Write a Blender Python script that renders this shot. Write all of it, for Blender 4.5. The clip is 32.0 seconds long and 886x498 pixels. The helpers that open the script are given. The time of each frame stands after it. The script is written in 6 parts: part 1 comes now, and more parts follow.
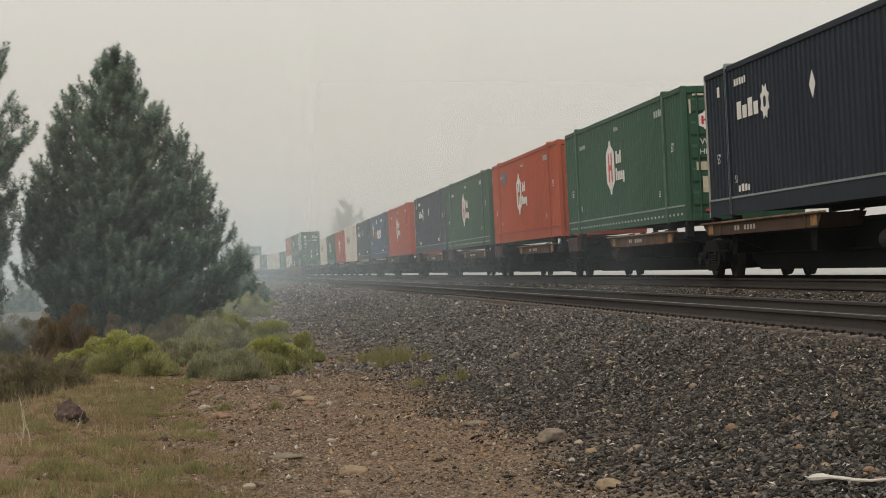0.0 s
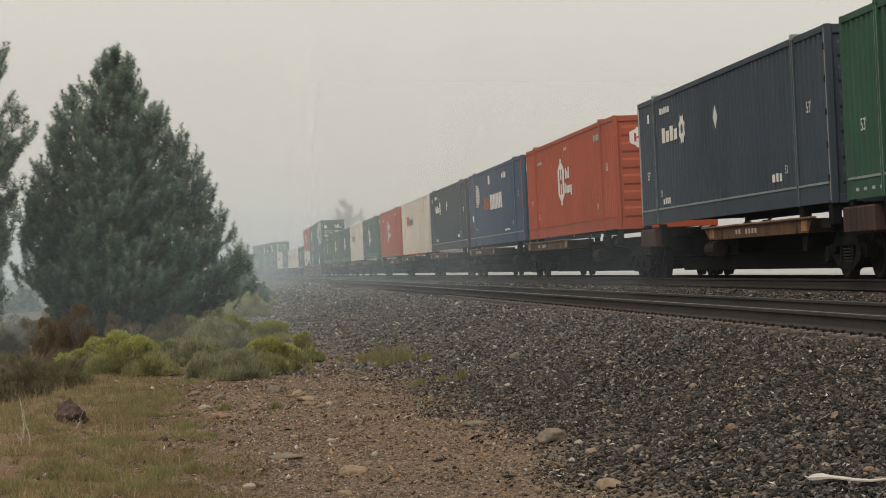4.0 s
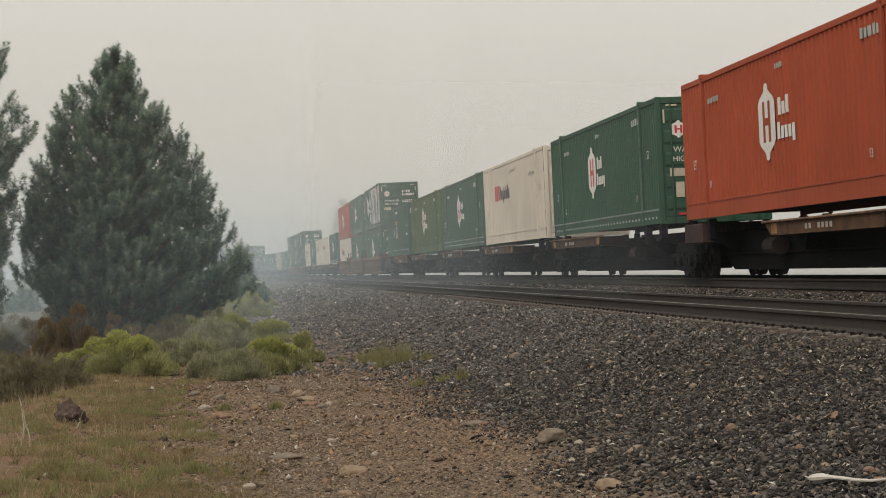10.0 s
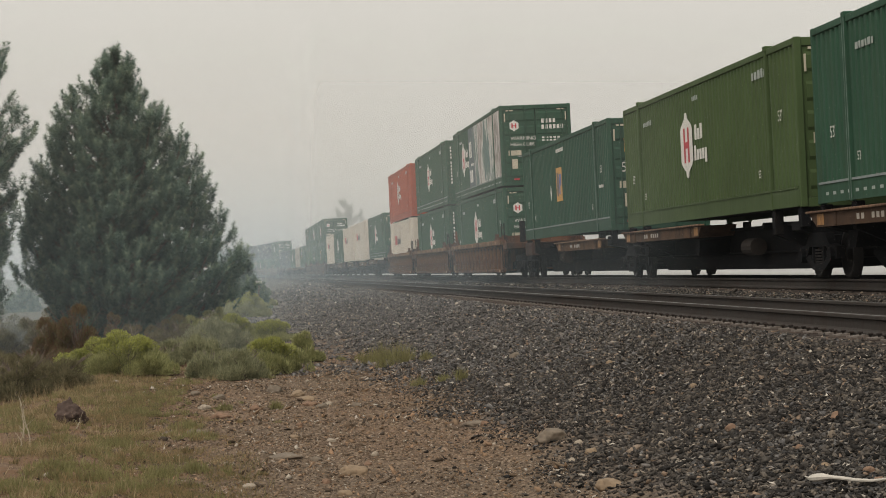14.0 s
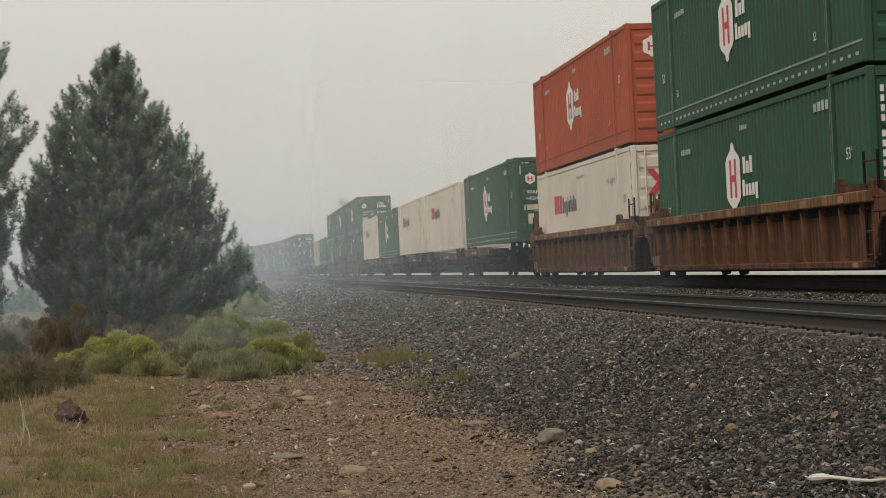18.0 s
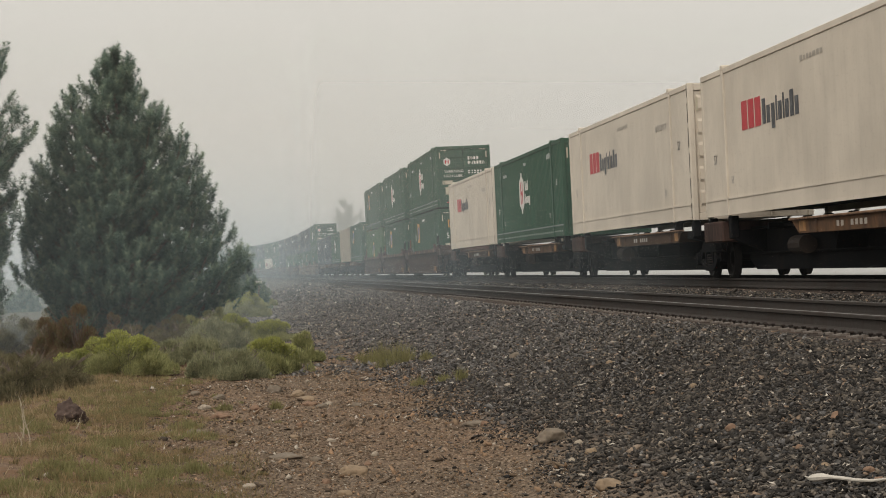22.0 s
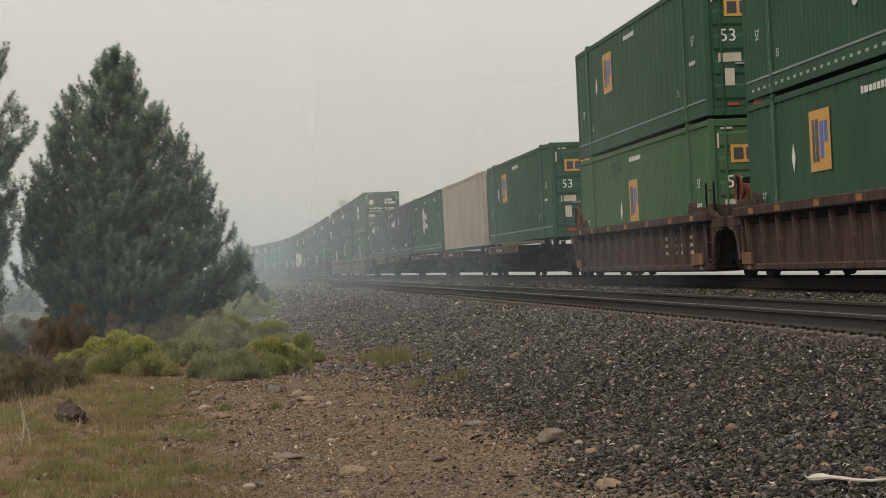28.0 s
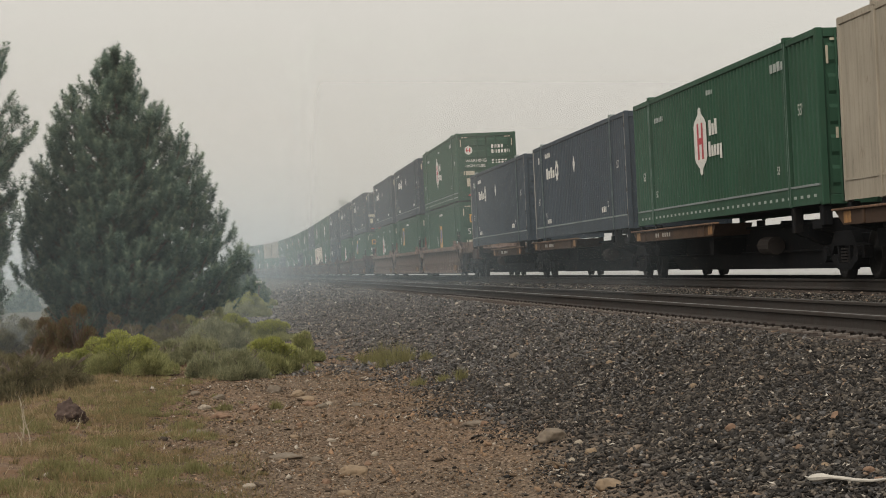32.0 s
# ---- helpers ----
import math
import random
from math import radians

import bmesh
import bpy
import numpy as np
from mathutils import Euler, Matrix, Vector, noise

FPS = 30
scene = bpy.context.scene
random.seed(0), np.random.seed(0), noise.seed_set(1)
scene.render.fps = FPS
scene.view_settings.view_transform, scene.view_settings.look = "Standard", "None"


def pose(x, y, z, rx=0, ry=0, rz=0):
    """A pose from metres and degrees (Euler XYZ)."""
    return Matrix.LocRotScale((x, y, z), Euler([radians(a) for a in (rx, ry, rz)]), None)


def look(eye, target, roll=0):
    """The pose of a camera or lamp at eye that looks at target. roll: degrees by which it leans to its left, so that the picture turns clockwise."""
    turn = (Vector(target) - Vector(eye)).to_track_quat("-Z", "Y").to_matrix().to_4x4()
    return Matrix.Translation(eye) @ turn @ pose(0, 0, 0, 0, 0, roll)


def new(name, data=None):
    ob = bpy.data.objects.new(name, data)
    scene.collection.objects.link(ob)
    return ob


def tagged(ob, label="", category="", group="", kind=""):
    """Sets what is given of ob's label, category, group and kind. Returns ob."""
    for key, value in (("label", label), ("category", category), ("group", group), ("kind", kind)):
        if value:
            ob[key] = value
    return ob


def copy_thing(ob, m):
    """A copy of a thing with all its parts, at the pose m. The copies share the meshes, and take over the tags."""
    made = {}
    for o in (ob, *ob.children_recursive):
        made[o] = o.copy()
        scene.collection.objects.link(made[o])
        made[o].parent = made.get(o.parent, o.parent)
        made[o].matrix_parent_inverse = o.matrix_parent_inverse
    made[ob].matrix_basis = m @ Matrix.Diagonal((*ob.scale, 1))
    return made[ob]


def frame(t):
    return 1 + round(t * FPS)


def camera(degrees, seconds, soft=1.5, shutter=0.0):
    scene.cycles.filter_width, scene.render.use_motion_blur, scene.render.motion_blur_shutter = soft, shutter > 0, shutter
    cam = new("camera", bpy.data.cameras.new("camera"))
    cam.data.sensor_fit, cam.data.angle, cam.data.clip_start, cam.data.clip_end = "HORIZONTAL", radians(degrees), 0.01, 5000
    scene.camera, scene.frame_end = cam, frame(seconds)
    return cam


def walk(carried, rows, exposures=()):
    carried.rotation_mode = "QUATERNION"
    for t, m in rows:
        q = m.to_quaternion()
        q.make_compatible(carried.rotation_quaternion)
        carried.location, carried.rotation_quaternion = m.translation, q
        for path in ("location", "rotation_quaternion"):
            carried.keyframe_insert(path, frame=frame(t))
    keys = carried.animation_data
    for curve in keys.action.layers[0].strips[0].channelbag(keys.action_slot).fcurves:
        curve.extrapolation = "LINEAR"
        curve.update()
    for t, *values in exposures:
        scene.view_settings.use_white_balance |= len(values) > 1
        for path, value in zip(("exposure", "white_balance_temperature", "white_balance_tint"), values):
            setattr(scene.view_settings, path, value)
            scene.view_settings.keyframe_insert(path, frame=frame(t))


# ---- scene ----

# camera: stands still beside the line, about 1.5 m over the dirt
CAM_Z = 0.025
cam = camera(23.8, 32.0, soft=1.0)
EYE = (0.0, 0.0, CAM_Z)
AIM = (0.0, 100.0, CAM_Z + 1.25)
walk(cam, [(0.0, look(EYE, AIM)), (32.0, look(EYE, AIM))], exposures=[(0.0, 0.0, 6500, 10), (32.0, 0.0, 6500, 10)])

# ---------------------------------------------------------------- light: smoke-veiled sky, soft high sun
SUN_EL, SUN_AZ = 48.0, 215.0   # degrees; azimuth clockwise from +y
world = bpy.data.worlds.new("smoky_sky")
scene.world = world
world.use_nodes = True
wn, wl = world.node_tree.nodes, world.node_tree.links
wn.clear()
w_out = wn.new("ShaderNodeOutputWorld")
w_bg = wn.new("ShaderNodeBackground")
w_co = wn.new("ShaderNodeTexCoord")
w_sep = wn.new("ShaderNodeSeparateXYZ")
w_ramp = wn.new("ShaderNodeValToRGB")
w_sky = wn.new("ShaderNodeTexSky")
w_sky.sky_type, w_sky.sun_disc = "NISHITA", False
w_sky.sun_elevation, w_sky.sun_rotation = radians(SUN_EL), radians(SUN_AZ)
w_sky.air_density, w_sky.dust_density = 2.0, 8.0
w_scale = wn.new("ShaderNodeVectorMath")
w_scale.operation = "SCALE"
w_scale.inputs["Scale"].default_value = 0.06
w_mix = wn.new("ShaderNodeMix")
w_mix.data_type = "RGBA"
w_mix.inputs["Factor"].default_value = 0.08
cr = w_ramp.color_ramp
cr.elements[0].position, cr.elements[0].color = 0.0, (0.465, 0.46, 0.435, 1)
cr.elements[1].position, cr.elements[1].color = 1.0, (1.05, 1.02, 0.96, 1)
for pos, col in ((0.035, (0.625, 0.60, 0.545, 1)), (0.12, (0.73, 0.70, 0.64, 1)), (0.45, (0.86, 0.835, 0.78, 1))):
    e = cr.elements.new(pos)
    e.color = col
wl.new(w_co.outputs["Generated"], w_sep.inputs[0])
wl.new(w_sep.outputs["Z"], w_ramp.inputs["Fac"])
wl.new(w_sky.outputs["Color"], w_scale.inputs[0])
wl.new(w_ramp.outputs["Color"], w_mix.inputs["A"])
wl.new(w_scale.outputs["Vector"], w_mix.inputs["B"])
wl.new(w_mix.outputs["Result"], w_bg.inputs["Color"])
wl.new(w_bg.outputs["Background"], w_out.inputs["Surface"])
w_bg.inputs["Strength"].default_value = 1.0

sun = new("sun", bpy.data.lights.new("sun", "SUN"))
sun.data.energy, sun.data.angle, sun.data.color = 1.85, radians(35), (1.0, 0.95, 0.87)
sd = Vector((math.sin(radians(SUN_AZ)) * math.cos(radians(SUN_EL)), math.cos(radians(SUN_AZ)) * math.cos(radians(SUN_EL)), math.sin(radians(SUN_EL))))
sun.matrix_world = look(sd * 60, (0, 0, 0))


# ---------------------------------------------------------------- materials
class Nodes:
    """Short hand for building one node material."""

    def __init__(self, name):
        self.mat = bpy.data.materials.new(name)
        self.mat.use_nodes = True
        self.tree = self.mat.node_tree
        self.bsdf = self.tree.nodes["Principled BSDF"]

    def add(self, kind, **inputs):
        n = self.tree.nodes.new(kind)
        for k, v in inputs.items():
            self.put(n, k, v)
        return n

    def put(self, node, key, value):
        sock = node.inputs[int(key[1:])] if key[0] == "i" and key[1:].isdigit() else node.inputs[key.replace("_", " ")]
        if isinstance(value, bpy.types.NodeSocket):
            self.tree.links.new(value, sock)
        else:
            sock.default_value = value

    def coords(self, stretch=(1, 1, 1), source="Object"):
        m = self.add("ShaderNodeMapping", Scale=stretch)
        self.put(m, "Vector", self.add("ShaderNodeTexCoord").outputs[source])
        return m.outputs[0]

    def noise(self, scale, vector, detail=4.0, rough=0.6):
        return self.add("ShaderNodeTexNoise", Scale=scale, Detail=detail, Roughness=rough, Vector=vector).outputs["Fac"]

    def ramp(self, fac, stops, ease="LINEAR"):
        n = self.add("ShaderNodeValToRGB", Fac=fac)
        r = n.color_ramp
        r.interpolation = ease
        while len(r.elements) < len(stops):
            r.elements.new(0.5)
        for e, (p, c) in zip(r.elements, stops):
            e.position, e.color = p, (*c, 1) if len(c) == 3 else c
        return n.outputs["Color"]

    def mix(self, fac, a, b, how="MIX"):
        n = self.tree.nodes.new("ShaderNodeMix")
        n.data_type, n.blend_type = "RGBA", how
        for sock, v in ((n.inputs[0], fac), (n.inputs[6], a), (n.inputs[7], b)):
            if isinstance(v, bpy.types.NodeSocket):
                self.tree.links.new(v, sock)
            else:
                sock.default_value = v if isinstance(v, (int, float)) else (*v, 1)
        return n.outputs[2]

    def range(self, v, a, b, c=0.0, d=1.0, smooth=False):
        n = self.add("ShaderNodeMapRange", Value=v, From_Min=a, From_Max=b, To_Min=c, To_Max=d)
        n.interpolation_type = "SMOOTHSTEP" if smooth else "LINEAR"
        return n.outputs[0]

    def math(self, how, a, b=0.0):
        n = self.tree.nodes.new("ShaderNodeMath")
        n.operation = how
        self.put(n, "i0", a), self.put(n, "i1", b)
        return n.outputs[0]

    def bump(self, height, strength, distance):
        self.put(self.bsdf, "Normal", self.add("ShaderNodeBump", Strength=strength, Distance=distance, Height=height).outputs[0])

    def done(self, color, rough=0.6, metal=0.0, spec=0.5):
        self.put(self.bsdf, "Base_Color", color if isinstance(color, bpy.types.NodeSocket) else (*color, 1))
        self.put(self.bsdf, "Roughness", rough)
        self.put(self.bsdf, "Metallic", metal)
        self.put(self.bsdf, "Specular_IOR_Level", spec)
        return self.mat


def shade(c, k):
    return tuple(min(1.0, v * k) for v in c)


def paint(name, c, dirt=0.35, rough=0.55, rust=0.06):
    """Weathered vehicle enamel: faded blotches, run-down streaks, rust specks."""
    n = Nodes(name)
    big = n.noise(0.55, n.coords(), 3)
    col = n.mix(n.range(big, 0.3, 0.75), shade(c, 0.86), shade(c, 1.14))
    streak = n.noise(2.2, n.coords((1, 4.5, 0.35)), 5, 0.65)
    grime = n.mix(0.6, shade(c, 0.55), (0.10, 0.085, 0.065))
    col = n.mix(n.math("MULTIPLY", n.range(streak, 0.48, 0.75), dirt), col, grime)
    fine = n.noise(26, n.coords(), 4, 0.7)
    col = n.mix(n.math("MULTIPLY", n.range(fine, 0.66, 0.78), rust * 6), col, (0.14, 0.06, 0.03))
    if rust > 0.15:
        scab = n.noise(3.4, n.coords((1, 1.3, 0.55)), 6, 0.72)
        col = n.mix(n.range(scab, 0.62, 0.70, 0, 0.75), col, (0.115, 0.066, 0.040))
    n.bump(fine, 0.12, 0.004)
    return n.done(col, n.range(streak, 0.3, 0.8, rough + 0.08, rough + 0.3), 0.0, 0.14)


def rusted(name, c, rustc=(0.16, 0.07, 0.035), amount=0.5):
    """Old painted steel, rust coming through."""
    n = Nodes(name)
    big = n.noise(1.3, n.coords(), 6, 0.7)
    fine = n.noise(18, n.coords((1, 1, 0.5)), 5, 0.7)
    both = n.math("ADD", n.math("MULTIPLY", big, 0.7), n.math("MULTIPLY", fine, 0.3))
    col = n.mix(n.range(both, 0.62 - 0.35 * amount, 0.78 - 0.3 * amount), c, rustc)
    grime = tuple(min(g, 0.9 * r) for g, r in zip((0.035, 0.028, 0.024), rustc))
    col = n.mix(n.range(fine, 0.45, 0.7, 0, 0.5), col, grime)
    n.bump(fine, 0.3, 0.01)
    return n.done(col, 0.88, 0.0, 0.08)


def stained(name, c, rustc, soot=(0.022, 0.017, 0.014), amount=0.5):
    """Wagon paint with brown rust blooms and long sooty runs down it."""
    n = Nodes(name)
    big = n.noise(0.9, n.coords((1, 1, 0.6)), 6, 0.7)
    run_ = n.noise(3.0, n.coords((1, 3.2, 0.22)), 6, 0.7)
    fine = n.noise(20, n.coords((1, 1, 0.4)), 5, 0.7)
    col = n.mix(n.range(big, 0.60 - 0.3 * amount, 0.80 - 0.3 * amount), c, rustc)
    col = n.mix(n.range(run_, 0.42, 0.62, 0, 0.85), col, soot)
    col = n.mix(n.range(fine, 0.5, 0.75, 0, 0.6), col, shade(rustc, 0.5))
    n.bump(fine, 0.3, 0.01)
    return n.done(col, 0.88, 0.0, 0.12)


def deck_material():
    """Platform steel: some wagons ochre, some gone dark brown, all rust-blotched."""
    n = Nodes("rusty_ochre_deck_steel")
    each = n.add("ShaderNodeObjectInfo").outputs["Random"]
    big = n.noise(1.4, n.coords((1, 1, 0.8)), 6, 0.7)
    fine = n.noise(20, n.coords((1, 1, 0.4)), 5, 0.7)
    ochre = n.mix(each, (0.035, 0.027, 0.022), (0.155, 0.082, 0.042))
    col = n.mix(n.range(big, 0.38, 0.60), ochre, (0.062, 0.038, 0.026))
    col = n.mix(n.range(big, 0.56, 0.70, 0, 0.8), col, (0.030, 0.023, 0.019))
    col = n.mix(n.range(fine, 0.5, 0.75, 0, 0.6), col, (0.06, 0.030, 0.017))
    n.bump(fine, 0.3, 0.01)
    return n.done(col, 0.88, 0.0, 0.12)


def plain(name, c, rough=0.7, metal=0.0, spec=0.35, vary=0.25, scale=9):
    n = Nodes(name)
    f = n.noise(scale, n.coords(), 5, 0.65)
    col = n.mix(n.range(f, 0.3, 0.75), shade(c, 1 - vary), shade(c, 1 + vary))
    n.bump(f, 0.15, 0.005)
    return n.done(col, rough, metal, spec)


def stones(name, ramp_stops, rough=0.9):
    """Loose stones, each its own tone."""
    n = Nodes(name)
    isl = n.add("ShaderNodeNewGeometry").outputs["Random Per Island"]
    col = n.ramp(isl, ramp_stops)
    grain = n.noise(60, n.coords(), 4, 0.7)
    col = n.mix(n.range(grain, 0.3, 0.7, 0, 0.45), col, shade(ramp_stops[0][1], 0.6))
    n.bump(grain, 0.4, 0.006)
    return n.done(col, rough, 0.0, 0.12)


def leafy(name, stops, through_light=0.55):
    n = Nodes(name)
    isl = n.add("ShaderNodeNewGeometry").outputs["Random Per Island"]
    clump = n.noise(1.4, n.coords(), 3)
    f = n.math("ADD", n.math("MULTIPLY", isl, 0.55), n.math("MULTIPLY", clump, 0.45))
    col = n.ramp(f, stops)
    n.done(col, 0.7, 0.0, 0.2)
    tra = n.add("ShaderNodeBsdfTranslucent", Color=col)
    both = n.add("ShaderNodeMixShader", Fac=through_light, i1=n.bsdf.outputs[0], i2=tra.outputs[0])
    n.tree.links.new(both.outputs[0], n.tree.nodes["Material Output"].inputs["Surface"])
    return n.mat


def needle_material():
    """Pine needles: shoot tips lighter, highlights put into the colour, each shoot its own tone."""
    n = Nodes("pine_needles")
    tone = n.add("ShaderNodeAttribute")
    tone.attribute_name = "tip_light_tone"
    isl = n.add("ShaderNodeNewGeometry").outputs["Random Per Island"]
    f = n.math("ADD", n.math("MULTIPLY", tone.outputs["Fac"], 0.75), n.math("MULTIPLY", isl, 0.25))
    col = n.ramp(f, [(0.1, (0.055, 0.098, 0.086)), (0.45, (0.125, 0.190, 0.150)), (0.8, (0.250, 0.318, 0.220)), (1.0, (0.32, 0.37, 0.24))])
    n.done(col, 0.65, 0.0, 0.25)
    tra = n.add("ShaderNodeBsdfTranslucent", Color=col)
    both = n.add("ShaderNodeMixShader", Fac=0.35, i1=n.bsdf.outputs[0], i2=tra.outputs[0])
    n.tree.links.new(both.outputs[0], n.tree.nodes["Material Output"].inputs["Surface"])
    return n.mat


def ground_material():
    n = Nodes("trackside_ground")
    u = n.add("ShaderNodeAttribute")
    u.attribute_name = "across"
    u = u.outputs["Fac"]
    pos = n.coords()
    edge = n.noise(0.55, pos, 5, 0.65)
    uu = n.math("ADD", u, n.range(edge, 0.25, 0.75, -0.7, 0.7))
    fine = n.noise(38, pos, 5, 0.75)
    mid = n.noise(4.0, pos, 5, 0.65)
    big = n.noise(0.35, pos, 4, 0.6)
    vor = n.add("ShaderNodeTexVoronoi", Scale=16.0, Vector=pos)
    cell = n.add("ShaderNodeSeparateColor", Color=vor.outputs["Color"]).outputs["Red"]
    rock = n.ramp(cell, [(0.0, (0.030, 0.029, 0.029)), (0.5, (0.070, 0.066, 0.063)), (0.85, (0.12, 0.108, 0.098)), (1.0, (0.30, 0.26, 0.21))])
    dirt = n.mix(n.range(mid, 0.3, 0.7), (0.115, 0.076, 0.050), (0.205, 0.138, 0.088))
    dirt = n.mix(n.range(big, 0.40, 0.62, 0, 0.65), dirt, (0.23, 0.122, 0.066))
    grit = n.add("ShaderNodeTexVoronoi", Scale=48.0, Vector=n.coords((1.0, 0.55, 1.0)))
    chip = n.add("ShaderNodeSeparateColor", Color=grit.outputs["Color"]).outputs["Green"]
    dirt = n.mix(0.6, dirt, n.ramp(chip, [(0.0, (0.045, 0.036, 0.029)), (0.45, (0.12, 0.092, 0.066)), (0.8, (0.20, 0.155, 0.112)), (0.95, (0.30, 0.225, 0.16)), (1.0, (0.42, 0.36, 0.28))]))
    dirt = n.mix(n.range(fine, 0.5, 0.75, 0, 0.6), dirt, (0.06, 0.045, 0.035))
    straw = n.mix(n.range(fine, 0.3, 0.7), (0.110, 0.068, 0.040), (0.205, 0.122, 0.070))
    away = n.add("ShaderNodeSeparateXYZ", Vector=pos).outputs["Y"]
    # farther dirt greyed along y: pale gravel, with distance haze put into the colour
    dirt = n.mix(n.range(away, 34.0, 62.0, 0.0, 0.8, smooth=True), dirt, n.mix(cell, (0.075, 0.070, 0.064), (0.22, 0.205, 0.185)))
    col = n.mix(n.range(uu, 7.5, 8.6, smooth=True), rock, dirt)
    col = n.mix(n.math("MULTIPLY", n.range(uu, 10.6, 11.8, smooth=True), n.range(mid, 0.35, 0.6)), col, straw)
    col = n.mix(n.range(uu, 14.5, 19.0, 0.0, 0.85, smooth=True), col, n.mix(n.range(mid, 0.35, 0.65), (0.035, 0.034, 0.022), (0.085, 0.078, 0.048)))
    h = n.math("ADD", n.math("ADD", n.math("MULTIPLY", vor.outputs["Distance"], -0.6), n.math("MULTIPLY", grit.outputs["Distance"], -0.35)), n.math("MULTIPLY", fine, 0.6))
    n.bump(h, 0.8, 0.03)
    return n.done(col, 0.95, 0.0, 0.1)


def tie_material():
    """Grey, checked tie wood, each tie its own tone."""
    n = Nodes("weathered_tie_wood")
    each = n.add("ShaderNodeObjectInfo").outputs["Random"]
    grain = n.noise(14, n.coords((0.25, 3, 3)), 5, 0.7)
    col = n.mix(each, (0.040, 0.031, 0.026), (0.092, 0.071, 0.058))
    col = n.mix(n.range(grain, 0.45, 0.7, 0, 0.7), col, (0.03, 0.024, 0.02))
    n.bump(grain, 0.5, 0.01)
    return n.done(col, 0.95, 0.0, 0.1)


